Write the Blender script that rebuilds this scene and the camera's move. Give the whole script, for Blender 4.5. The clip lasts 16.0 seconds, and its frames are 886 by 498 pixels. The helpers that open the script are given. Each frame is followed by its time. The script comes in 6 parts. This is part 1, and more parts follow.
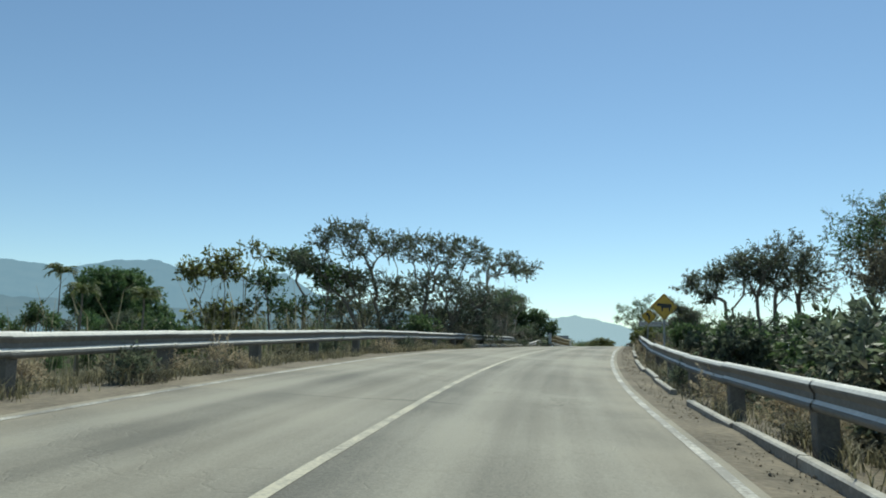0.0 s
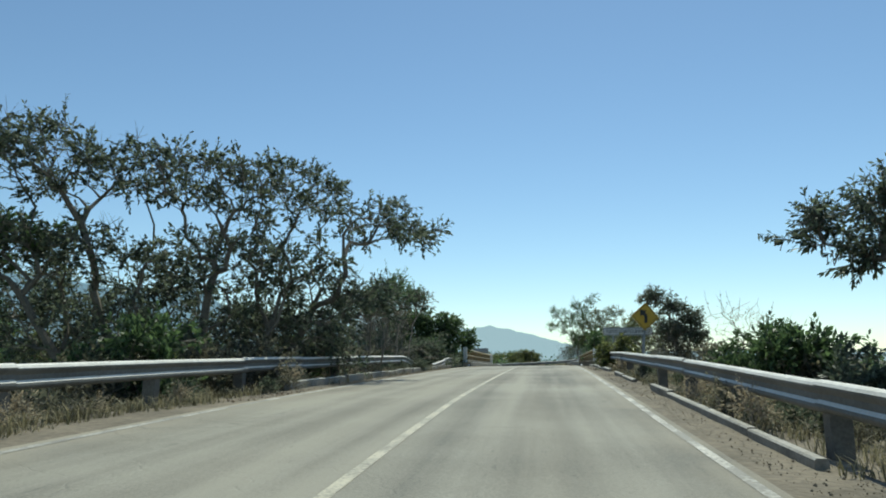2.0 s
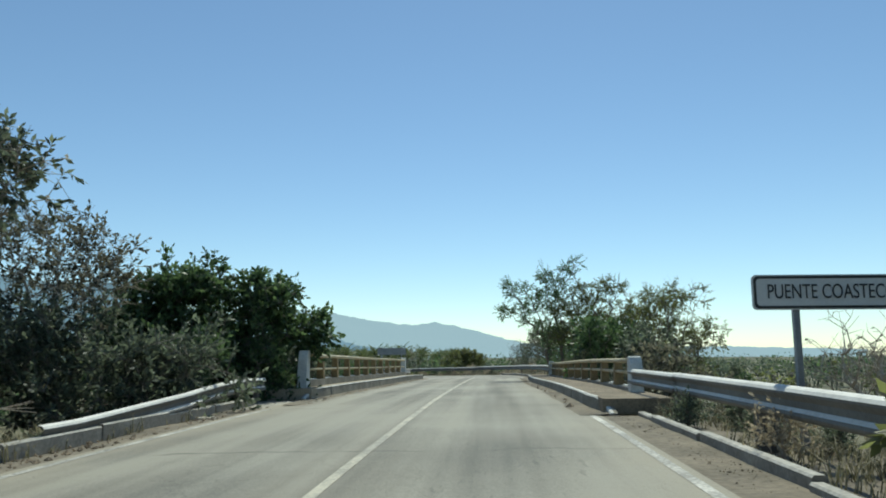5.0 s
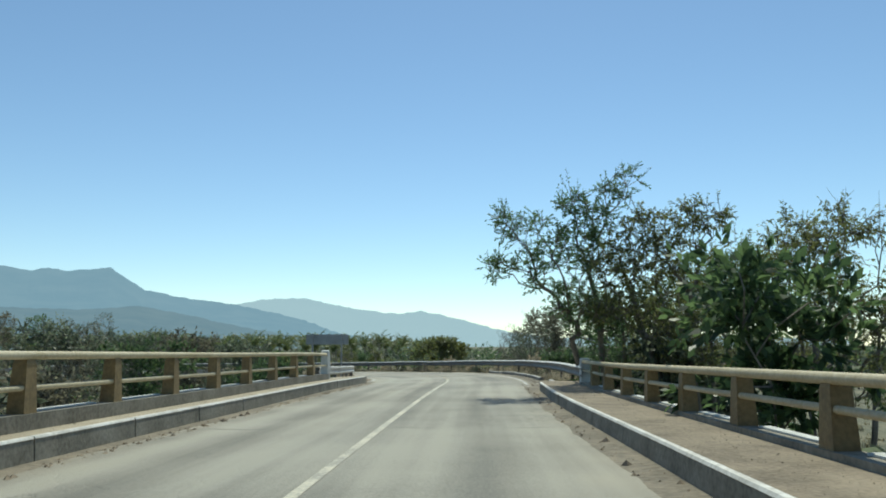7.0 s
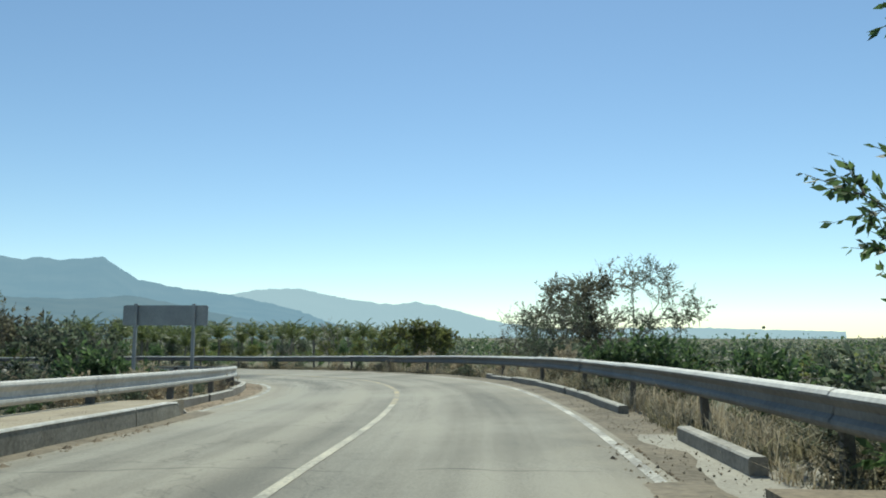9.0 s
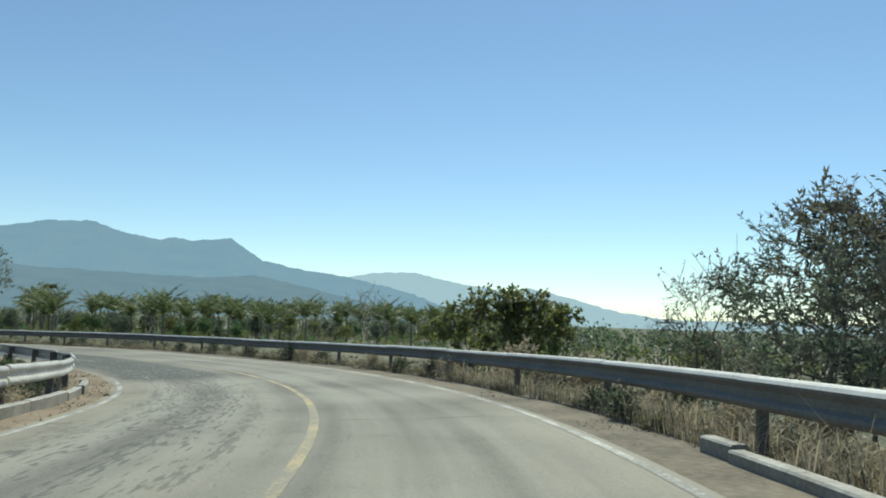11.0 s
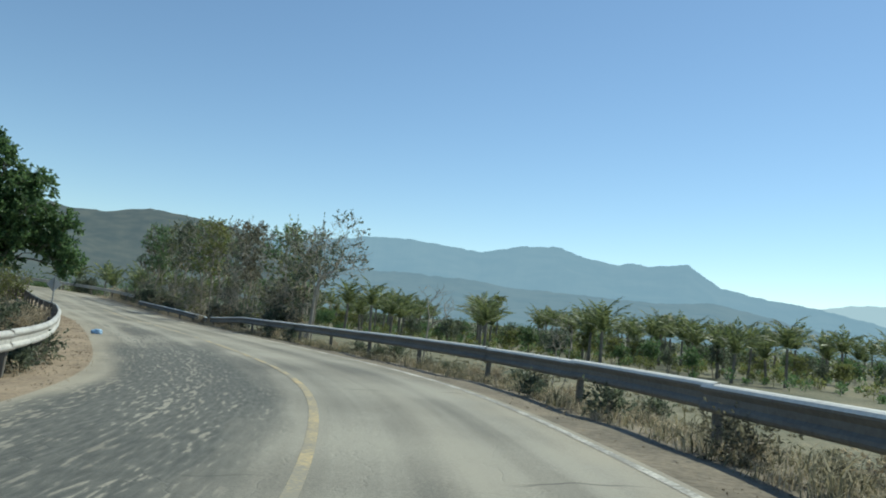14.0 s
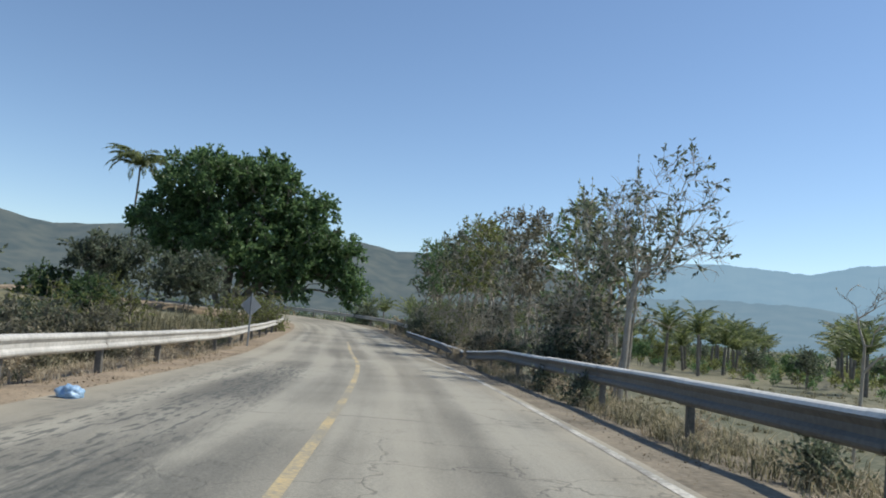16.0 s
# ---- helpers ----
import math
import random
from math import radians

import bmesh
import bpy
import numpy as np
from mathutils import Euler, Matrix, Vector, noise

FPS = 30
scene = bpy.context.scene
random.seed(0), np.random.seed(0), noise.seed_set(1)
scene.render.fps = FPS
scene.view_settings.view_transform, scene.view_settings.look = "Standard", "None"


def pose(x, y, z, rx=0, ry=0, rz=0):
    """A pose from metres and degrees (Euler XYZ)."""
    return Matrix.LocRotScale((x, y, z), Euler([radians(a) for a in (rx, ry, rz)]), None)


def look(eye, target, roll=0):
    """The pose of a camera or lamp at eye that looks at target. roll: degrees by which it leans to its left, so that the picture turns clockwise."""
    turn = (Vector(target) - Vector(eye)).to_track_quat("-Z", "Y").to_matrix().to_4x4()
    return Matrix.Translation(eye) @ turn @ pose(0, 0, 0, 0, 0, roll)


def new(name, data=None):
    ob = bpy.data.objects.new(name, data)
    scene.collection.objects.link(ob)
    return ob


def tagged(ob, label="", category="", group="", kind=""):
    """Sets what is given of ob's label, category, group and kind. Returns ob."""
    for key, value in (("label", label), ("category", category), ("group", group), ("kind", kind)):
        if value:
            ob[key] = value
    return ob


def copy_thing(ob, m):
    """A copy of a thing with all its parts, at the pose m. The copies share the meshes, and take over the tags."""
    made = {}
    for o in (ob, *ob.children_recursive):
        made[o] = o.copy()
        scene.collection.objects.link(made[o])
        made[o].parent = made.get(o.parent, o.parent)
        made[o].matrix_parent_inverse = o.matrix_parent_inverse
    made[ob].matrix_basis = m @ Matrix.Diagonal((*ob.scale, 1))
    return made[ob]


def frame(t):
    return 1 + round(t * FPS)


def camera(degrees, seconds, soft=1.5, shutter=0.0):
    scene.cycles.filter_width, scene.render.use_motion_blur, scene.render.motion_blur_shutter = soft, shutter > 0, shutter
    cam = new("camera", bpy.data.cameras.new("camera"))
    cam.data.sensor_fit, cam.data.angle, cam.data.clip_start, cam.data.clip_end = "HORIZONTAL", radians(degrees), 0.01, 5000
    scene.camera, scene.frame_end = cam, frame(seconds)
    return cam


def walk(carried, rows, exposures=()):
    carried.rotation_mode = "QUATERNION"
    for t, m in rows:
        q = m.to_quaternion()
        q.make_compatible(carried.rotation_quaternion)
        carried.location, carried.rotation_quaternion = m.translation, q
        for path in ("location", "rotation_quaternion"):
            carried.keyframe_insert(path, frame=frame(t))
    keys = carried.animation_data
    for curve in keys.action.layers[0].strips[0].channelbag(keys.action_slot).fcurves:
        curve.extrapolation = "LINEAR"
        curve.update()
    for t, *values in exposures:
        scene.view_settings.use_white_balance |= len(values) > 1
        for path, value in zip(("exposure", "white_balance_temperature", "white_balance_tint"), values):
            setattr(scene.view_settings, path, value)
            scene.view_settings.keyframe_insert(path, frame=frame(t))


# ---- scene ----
cam = camera(61.0, 16.0, soft=1.85)
ROWS = (
    (0.0, 0.000, 0.000, 0.000, 0.00, 7.53, 0.89),
    (0.5, 0.567, 5.534, 0.180, -1.61, 7.83, 0.72),
    (1.0, 1.247, 11.039, 0.358, -3.27, 8.18, 0.51),
    (1.5, 2.135, 16.668, 0.515, -4.84, 8.42, 0.16),
    (2.0, 3.203, 22.364, 0.718, -6.49, 8.44, -0.17),
    (2.5, 4.300, 27.780, 0.901, -8.13, 8.37, -0.21),
    (3.0, 5.508, 32.864, 1.043, -9.26, 8.31, -0.12),
    (3.5, 6.752, 37.681, 1.146, -10.01, 8.28, -0.29),
    (4.0, 7.948, 42.194, 1.267, -10.48, 8.19, -0.24),
    (4.5, 9.130, 46.660, 1.336, -10.62, 8.17, -0.34),
    (5.0, 10.359, 51.237, 1.420, -10.64, 8.16, -0.29),
    (5.2, 10.847, 53.101, 1.435, -10.71, 8.15, -0.19),
    (6.0, 12.694, 60.450, 1.486, -10.45, 7.55, -0.12),
    (6.7, 14.368, 66.848, 1.510, -11.20, 7.35, -0.11),
    (7.3, 15.914, 72.421, 1.529, -11.95, 7.28, -0.14),
    (7.5, 16.413, 74.314, 1.511, -11.97, 7.20, -0.14),
    (8.0, 17.656, 79.099, 1.420, -11.99, 7.11, -0.17),
    (8.2, 18.145, 81.004, 1.361, -12.06, 7.06, -0.19),
    (9.0, 20.163, 88.527, 1.312, -12.00, 6.65, 0.09),
    (9.7, 21.885, 94.985, 1.257, -11.60, 6.35, 0.52),
    (10.3, 23.235, 100.477, 1.195, -9.55, 5.99, 1.07),
    (10.5, 23.596, 102.318, 1.157, -7.92, 5.73, 1.31),
    (11.0, 24.182, 106.963, 1.068, -3.26, 5.45, 1.91),
    (11.5, 24.417, 111.428, 1.010, 1.86, 5.41, 3.37),
    (12.0, 24.228, 115.956, 0.889, 7.35, 5.16, 4.09),
    (12.5, 23.540, 120.446, 0.733, 13.22, 4.97, 4.28),
    (13.0, 22.452, 124.769, 0.587, 19.20, 4.93, 4.74),
    (13.5, 20.896, 128.921, 0.490, 25.09, 4.99, 5.27),
    (14.0, 18.905, 132.984, 0.375, 30.71, 5.21, 5.69),
    (14.5, 16.508, 136.887, 0.253, 36.40, 5.45, 5.50),
    (15.0, 13.729, 140.514, 0.166, 42.44, 5.49, 5.28),
    (15.5, 10.622, 143.827, 0.103, 48.51, 5.49, 5.06),
    (16.0, 7.098, 146.932, 0.072, 53.93, 5.55, 4.77),
)


def seen_from(x, y, z, yaw, pitch, roll):
    """Camera pose from a place, yaw to the left of +y, pitch upwards and lean to the left."""
    yaw, pitch = radians(yaw), radians(pitch)
    way = Vector((-math.sin(yaw) * math.cos(pitch), math.cos(yaw) * math.cos(pitch), math.sin(pitch)))
    return look((x, y, z), Vector((x, y, z)) + way, roll)


walk(cam, [(r[0], seen_from(*r[1:])) for r in ROWS],
     exposures=((0.0, 0.06, 6470, -5), (5.0, 0.03, 6370, -5), (8.0, 0.18, 6520, -5), (11.0, 0.16, 6480, -5), (14.5, 0.26, 6430, -3), (16.0, 0.33, 6480, 8)))

# ---- light: high sun ahead of the first straight, a little to its right; hazy clear sky ----
SUN_AZ, SUN_EL = radians(20), radians(52)      # azimuth from +y towards +x
world = bpy.data.worlds.new("sky")
scene.world = world
world.use_nodes = True
wn, wl = world.node_tree.nodes, world.node_tree.links
wn.clear()
sky = wn.new("ShaderNodeTexSky")
sky.sky_type = "NISHITA"
sky.sun_disc = False
sky.sun_elevation = SUN_EL
sky.sun_rotation = SUN_AZ
sky.altitude = 900
sky.air_density, sky.dust_density, sky.ozone_density = 1.0, 0.12, 2.6
bg = wn.new("ShaderNodeBackground")
bg.inputs["Strength"].default_value = 0.112
wo = wn.new("ShaderNodeOutputWorld")
wl.new(sky.outputs[0], bg.inputs["Color"])
wl.new(bg.outputs[0], wo.inputs["Surface"])
sun_way = Vector((math.sin(SUN_AZ) * math.cos(SUN_EL), math.cos(SUN_AZ) * math.cos(SUN_EL), math.sin(SUN_EL)))
sun = new("sun", bpy.data.lights.new("sun", "SUN"))
sun.data.energy, sun.data.angle, sun.data.color = 3.6, radians(0.6), (1.0, 0.95, 0.86)
sun.matrix_world = look(sun_way * 200, (0, 0, 0))


# ---- materials ----
def nodes_of(name):
    m = bpy.data.materials.new(name)
    m.use_nodes = True
    nt = m.node_tree
    return m, nt.nodes, nt.links, nt.nodes["Principled BSDF"]


def ramp_node(n, stops):
    r = n.new("ShaderNodeValToRGB")
    while len(r.color_ramp.elements) < len(stops):
        r.color_ramp.elements.new(0.5)
    for e, (p, c) in zip(r.color_ramp.elements, stops):
        e.position, e.color = p, (*c, 1)
    return r


def mottled(name, dark, light, scale=3.0, fine=40.0, rough=0.8, metal=0.0, bump=0.3, island=0.0, thin=0.0, detail=6.0, dist=0.02, lo=0.3, hi=0.7):
    """Two scales of noise between two colours, with relief. island: colour change from piece to piece. thin: light through leaves."""
    m, n, l, p = nodes_of(name)
    tc = n.new("ShaderNodeTexCoord")
    a, b = n.new("ShaderNodeTexNoise"), n.new("ShaderNodeTexNoise")
    a.inputs["Scale"].default_value, a.inputs["Detail"].default_value = scale, detail
    b.inputs["Scale"].default_value, b.inputs["Detail"].default_value = fine, 4.0
    for t in (a, b):
        l.new(tc.outputs["Object"], t.inputs["Vector"])
    mix = n.new("ShaderNodeMath")
    mix.operation = "MULTIPLY_ADD"
    mix.inputs[1].default_value = 0.45
    l.new(b.outputs["Fac"], mix.inputs[0])
    half = n.new("ShaderNodeMath")
    half.operation = "MULTIPLY"
    half.inputs[1].default_value = 0.55
    l.new(a.outputs["Fac"], half.inputs[0])
    l.new(half.outputs[0], mix.inputs[2])
    fac = mix.outputs[0]
    if island:
        g = n.new("ShaderNodeNewGeometry")
        ia = n.new("ShaderNodeMath")
        ia.operation = "MULTIPLY_ADD"
        ia.inputs[1].default_value = island
        l.new(g.outputs["Random Per Island"], ia.inputs[0])
        sh = n.new("ShaderNodeMath")
        sh.operation = "SUBTRACT"
        sh.inputs[1].default_value = island / 2
        l.new(fac, sh.inputs[0])
        l.new(sh.outputs[0], ia.inputs[2])
        fac = ia.outputs[0]
    r = ramp_node(n, ((lo, dark), (hi, light)))
    l.new(fac, r.inputs[0])
    l.new(r.outputs[0], p.inputs["Base Color"])
    p.inputs["Roughness"].default_value, p.inputs["Metallic"].default_value = rough, metal
    if bump:
        bp = n.new("ShaderNodeBump")
        bp.inputs["Strength"].default_value, bp.inputs["Distance"].default_value = bump, dist
        l.new(mix.outputs[0], bp.inputs["Height"])
        l.new(bp.outputs[0], p.inputs["Normal"])
    if thin:
        out = n["Material Output"]
        tr = n.new("ShaderNodeBsdfTranslucent")
        l.new(r.outputs[0], tr.inputs["Color"])
        ms = n.new("ShaderNodeMixShader")
        ms.inputs[0].default_value = thin
        l.new(p.outputs[0], ms.inputs[1])
        l.new(tr.outputs[0], ms.inputs[2])
        l.new(ms.outputs[0], out.inputs["Surface"])
    return m


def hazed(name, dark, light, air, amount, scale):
    """Backdrop of far land: haze of kilometres of bright air mixed in as glow."""
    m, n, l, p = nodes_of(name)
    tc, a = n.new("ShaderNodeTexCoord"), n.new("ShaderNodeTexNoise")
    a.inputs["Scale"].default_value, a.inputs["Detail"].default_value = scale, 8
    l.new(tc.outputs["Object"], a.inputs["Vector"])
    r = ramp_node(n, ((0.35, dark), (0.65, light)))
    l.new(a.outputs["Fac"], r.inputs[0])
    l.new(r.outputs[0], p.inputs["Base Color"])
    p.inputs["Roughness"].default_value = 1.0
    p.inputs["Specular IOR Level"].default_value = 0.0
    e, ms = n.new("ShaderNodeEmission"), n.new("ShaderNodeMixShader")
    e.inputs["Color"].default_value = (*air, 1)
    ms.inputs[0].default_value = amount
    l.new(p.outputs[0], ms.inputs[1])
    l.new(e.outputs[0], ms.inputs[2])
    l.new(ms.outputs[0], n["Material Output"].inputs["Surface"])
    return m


# ---- helpers for meshes ----
def mesh_from(name, verts, faces, material, smooth=False):
    me = bpy.data.meshes.new(name)
    me.from_pydata([tuple(v) for v in verts], [], faces)
    me.update()
    if smooth:
        me.polygons.foreach_set("use_smooth", [True] * len(me.polygons))
    me.materials.append(material)
    return me


def quads(name, v, material, per=4):
    """A mesh of loose faces of `per` corners each, from an array (faces * per, 3)."""
    v = np.asarray(v, np.float32).reshape(-1, 3)
    nf = len(v) // per
    me = bpy.data.meshes.new(name)
    me.vertices.add(len(v))
    me.vertices.foreach_set("co", v.ravel())
    me.loops.add(nf * per)
    me.loops.foreach_set("vertex_index", np.arange(nf * per, dtype=np.int32))
    me.polygons.add(nf)
    me.polygons.foreach_set("loop_start", np.arange(0, nf * per, per, dtype=np.int32))
    me.update(calc_edges=True)
    me.materials.append(material)
    return me


def thing(name, at, label, category, group="", kind="", turn=0.0):
    e = tagged(new(name), label, category, group, kind)
    e.matrix_world = pose(*at, 0, 0, turn)
    return e


def child(name, me, parent, label=""):
    """Links a mesh, in the parent's own coordinates, under it."""
    ob = new(name, me)
    ob.parent = parent
    if label:
        ob["label"] = label
    return ob


def bm_mesh(name, bm, material, smooth=False):
    me = bpy.data.meshes.new(name)
    bmesh.ops.recalc_face_normals(bm, faces=bm.faces)
    bm.to_mesh(me)
    bm.free()
    if smooth:
        me.polygons.foreach_set("use_smooth", [True] * len(me.polygons))
    me.materials.append(material)
    return me


def box_bm(bm, sx, sy, sz, at=(0, 0, 0), bevel=0.0, m=None):
    made = bmesh.ops.create_cube(bm, size=1.0, matrix=Matrix.Translation(at) @ (m or Matrix()) @ Matrix.Diagonal((sx, sy, sz, 1)))
    if bevel:
        edges = list({e for v in made["verts"] for e in v.link_edges})
        bmesh.ops.bevel(bm, geom=edges, offset=bevel, segments=1, affect="EDGES")
    return bm


# ---- the line of the road: middle line x, y, z and cross fall (rise per metre to the right) ----
MIDDLE = (
    (-4.6, -46.0, -2.3, -0.03), (-3.3, -22.0, -1.75, -0.035),
    (-1.58, 0.16, -1.10, -0.037), (-0.62, 8.14, -0.84, -0.040), (0.60, 16.11, -0.60, -0.041),
    (2.14, 24.00, -0.35, -0.033), (3.94, 31.85, -0.13, -0.018), (5.86, 39.64, 0.04, -0.002),
    (9.83, 55.13, 0.26, 0.015), (13.79, 70.65, 0.34, 0.013), (17.71, 86.16, 0.16, 0.006),
    (19.79, 93.88, 0.10, 0.009), (21.80, 101.51, -0.01, 0.016), (23.06, 109.20, -0.15, 0.026),
    (23.01, 116.99, -0.34, 0.032), (21.51, 124.66, -0.59, 0.039), (18.50, 131.90, -0.79, 0.040),
    (14.25, 138.48, -0.98, 0.040), (8.92, 144.26, -1.09, 0.035), (1.0, 149.9, -1.20, 0.02),
    (-11.0, 157.4, -1.40, 0.01), (-22.0, 163.4, -1.50, 0.01), (-46.0, 176.2, -1.30, 0.01), (-56.5, 180.0, -0.95, 0.02),
    (-66.0, 178.6, -0.6, 0.02), (-75.0, 172.0, -0.2, 0.02), (-86.0, 160.0, 0.3, 0.0),
)


def catmull(p, step=0.5):
    p = np.array(p, float)
    p = np.vstack([2 * p[0] - p[1], p, 2 * p[-1] - p[-2]])
    out = []
    for i in range(1, len(p) - 2):
        n = max(2, int(np.linalg.norm(p[i + 1, :2] - p[i, :2]) / step))
        t = np.linspace(0, 1, n, endpoint=False)[:, None]
        a, b, c, d = p[i - 1:i + 3]
        out.append(0.5 * (2 * b + (c - a) * t + (2 * a - 5 * b + 4 * c - d) * t * t + (3 * b - a - 3 * c + d) * t ** 3))
    out.append(p[-2:-1])
    return np.vstack(out)


LINE = catmull(MIDDLE)
LEN = np.r_[0, np.cumsum(np.linalg.norm(np.diff(LINE[:, :2], axis=0), axis=1))]
LEN -= LEN[np.argmin(np.abs(LINE[:, 1] - 0.16) + np.abs(LINE[:, 0] + 1.58))]
S_MIN, S_MAX = LEN[0], LEN[-1]
_t = np.gradient(LINE[:, :2], axis=0)
_t /= np.linalg.norm(_t, axis=1)[:, None]
SIDE = np.stack([_t[:, 1], -_t[:, 0]], 1)


def on_road(s, l=0.0, up=0.0):
    """World places at s metres along the road's middle, l metres to its right."""
    s, l = np.broadcast_arrays(np.asarray(s, float), np.asarray(l, float))
    c = [np.interp(s, LEN, LINE[:, k]) for k in range(4)]
    nx, ny = np.interp(s, LEN, SIDE[:, 0]), np.interp(s, LEN, SIDE[:, 1])
    return np.stack([c[0] + nx * l, c[1] + ny * l, c[2] + c[3] * l + up], -1)


def heading(s):
    """Degrees by which the road at s points to the left of +y."""
    return math.degrees(math.atan2(np.interp(s, LEN, SIDE[:, 1]), np.interp(s, LEN, SIDE[:, 0])))


def ribbon(name, s0, s1, sections, material, step=0.5, smooth=True):
    """A strip swept along the road. sections: function of the array s giving a list of (l, up) arrays."""
    s = np.linspace(s0, s1, max(2, int((s1 - s0) / step) + 1))
    rows = [on_road(s, *np.broadcast_arrays(l, s)[:1], 0) + np.stack([0 * s, 0 * s, 0 * s + u], -1) for l, u in sections(s)]
    k, n = len(rows), len(s)
    v = np.stack(rows, 1).reshape(-1, 3)
    lat = np.stack([np.broadcast_to(l, s.shape) for l, u in sections(s)], 1)
    coords = np.stack([np.repeat(s[:, None], k, 1), lat], -1).reshape(-1, 2)
    f = [(i * k + j, i * k + j + 1, (i + 1) * k + j + 1, (i + 1) * k + j) for i in range(n - 1) for j in range(k - 1)]
    me = mesh_from(name, v, f, material, smooth)
    uv = me.uv_layers.new(name="along")
    loops = np.empty(len(me.loops), np.int32)
    me.loops.foreach_get("vertex_index", loops)
    uv.data.foreach_set("uv", coords[loops].astype(np.float32).ravel())
    return me


def wave(s, scale, amount, seed=0.0):
    return np.array([noise.noise(Vector((q * scale, seed, 3.7))) for q in np.atleast_1d(s)]) * amount



def road_surface(name, dark, light, dust, joints=True, crack=0.35, streak=1.0, film_on=0.35, lo=0.40, hi=0.62, stretch=(0.05, 1.5, 1.0)):
    """Worn road: long streaks and wheel tracks along it, mottling, grain, cross joints, cracks and dust."""
    m, n, l, p = nodes_of(name)
    uvn, tc = n.new("ShaderNodeUVMap"), n.new("ShaderNodeTexCoord")
    uvn.uv_map = "along"

    def maths(op, x, y=None, z=None):
        k = n.new("ShaderNodeMath")
        k.operation = op
        for i, q in enumerate((x, y, z)):
            if q is None:
                continue
            if isinstance(q, (int, float)):
                k.inputs[i].default_value = q
            else:
                l.new(q, k.inputs[i])
        return k.outputs[0]

    def noise_at(src, scale, detail, stretch=None):
        k = n.new("ShaderNodeTexNoise")
        k.inputs["Scale"].default_value, k.inputs["Detail"].default_value = scale, detail
        if stretch:
            mp = n.new("ShaderNodeMapping")
            mp.inputs["Scale"].default_value = stretch
            l.new(src, mp.inputs["Vector"])
            src = mp.outputs[0]
        l.new(src, k.inputs["Vector"])
        return k.outputs["Fac"]

    def mixed(fac, x, y):
        k = n.new("ShaderNodeMix")
        k.data_type = "RGBA"
        for i, q in ((0, fac), (6, x), (7, y)):
            if isinstance(q, tuple):
                k.inputs[i].default_value = (*q, 1)
            elif isinstance(q, (int, float)):
                k.inputs[i].default_value = q
            else:
                l.new(q, k.inputs[i])
        return k.outputs[2]

    def step_up(x, lo, hi):
        k = n.new("ShaderNodeMapRange")
        k.inputs[1].default_value, k.inputs[2].default_value = lo, hi
        l.new(x, k.inputs[0])
        return k.outputs[0]

    streaks = noise_at(uvn.outputs[0], 1.0, 5, stretch)
    blot = noise_at(tc.outputs["Object"], 0.22, 5)
    fine = noise_at(tc.outputs["Object"], 38, 4)
    grit = noise_at(tc.outputs["Object"], 140, 2)
    sep = n.new("ShaderNodeSeparateXYZ")
    l.new(uvn.outputs[0], sep.inputs[0])
    lane = maths("ABSOLUTE", maths("SUBTRACT", maths("ABSOLUTE", sep.outputs[1]), 1.65))
    track = step_up(maths("ABSOLUTE", maths("SUBTRACT", lane, 0.78)), 0.42, 0.05)
    tone = maths("ADD", maths("MULTIPLY", streaks, 0.42 * streak), maths("MULTIPLY", blot, 0.40))
    tone = maths("ADD", tone, maths("MULTIPLY", fine, 0.18))
    tone = maths("ADD", tone, maths("MULTIPLY", track, 0.06))
    tone = maths("ADD", tone, maths("MULTIPLY", maths("SUBTRACT", grit, 0.5), 0.22))
    col = mixed(step_up(tone, lo, hi), dark, light)
    edge = step_up(maths("ADD", maths("ABSOLUTE", sep.outputs[1]), maths("MULTIPLY", noise_at(tc.outputs["Object"], 0.9, 4), 1.6)), 3.3, 4.6)
    col = mixed(maths("MULTIPLY", edge, 0.85), col, dust)
    film = step_up(noise_at(uvn.outputs[0], 1.0, 3, (0.03, 0.5, 1.0)), 0.42, 0.75)
    col = mixed(maths("MULTIPLY", film, film_on), col, dust)
    if joints:
        wob = maths("MULTIPLY", noise_at(tc.outputs["Object"], 0.8, 3), 0.9)
        fr = maths("FRACT", maths("DIVIDE", maths("ADD", sep.outputs[0], wob), 7.3))
        seam = step_up(maths("ABSOLUTE", maths("SUBTRACT", fr, 0.5)), 0.006, 0.001)
        gap = step_up(noise_at(uvn.outputs[0], 1.0, 2, (0.14, 0.7, 1)), 0.45, 0.6)
        col = mixed(maths("MULTIPLY", maths("MULTIPLY", seam, gap), 0.7), col, tuple(v * 0.4 for v in dark))
    vo = n.new("ShaderNodeTexVoronoi")
    vo.feature = "DISTANCE_TO_EDGE"
    vo.inputs["Scale"].default_value = 0.75
    dist = n.new("ShaderNodeVectorMath")
    dist.operation = "ADD"
    wn_ = n.new("ShaderNodeTexNoise")
    wn_.inputs["Scale"].default_value, wn_.inputs["Detail"].default_value = 2.0, 5
    l.new(tc.outputs["Object"], wn_.inputs["Vector"])
    l.new(tc.outputs["Object"], dist.inputs[0])
    l.new(wn_.outputs["Color"], dist.inputs[1])
    l.new(dist.outputs[0], vo.inputs["Vector"])
    line = step_up(vo.outputs["Distance"], 0.016, 0.004)
    where = step_up(noise_at(tc.outputs["Object"], 0.12, 2), 0.50, 0.62)
    col = mixed(maths("MULTIPLY", maths("MULTIPLY", line, where), crack), col, tuple(v * 0.35 for v in dark))
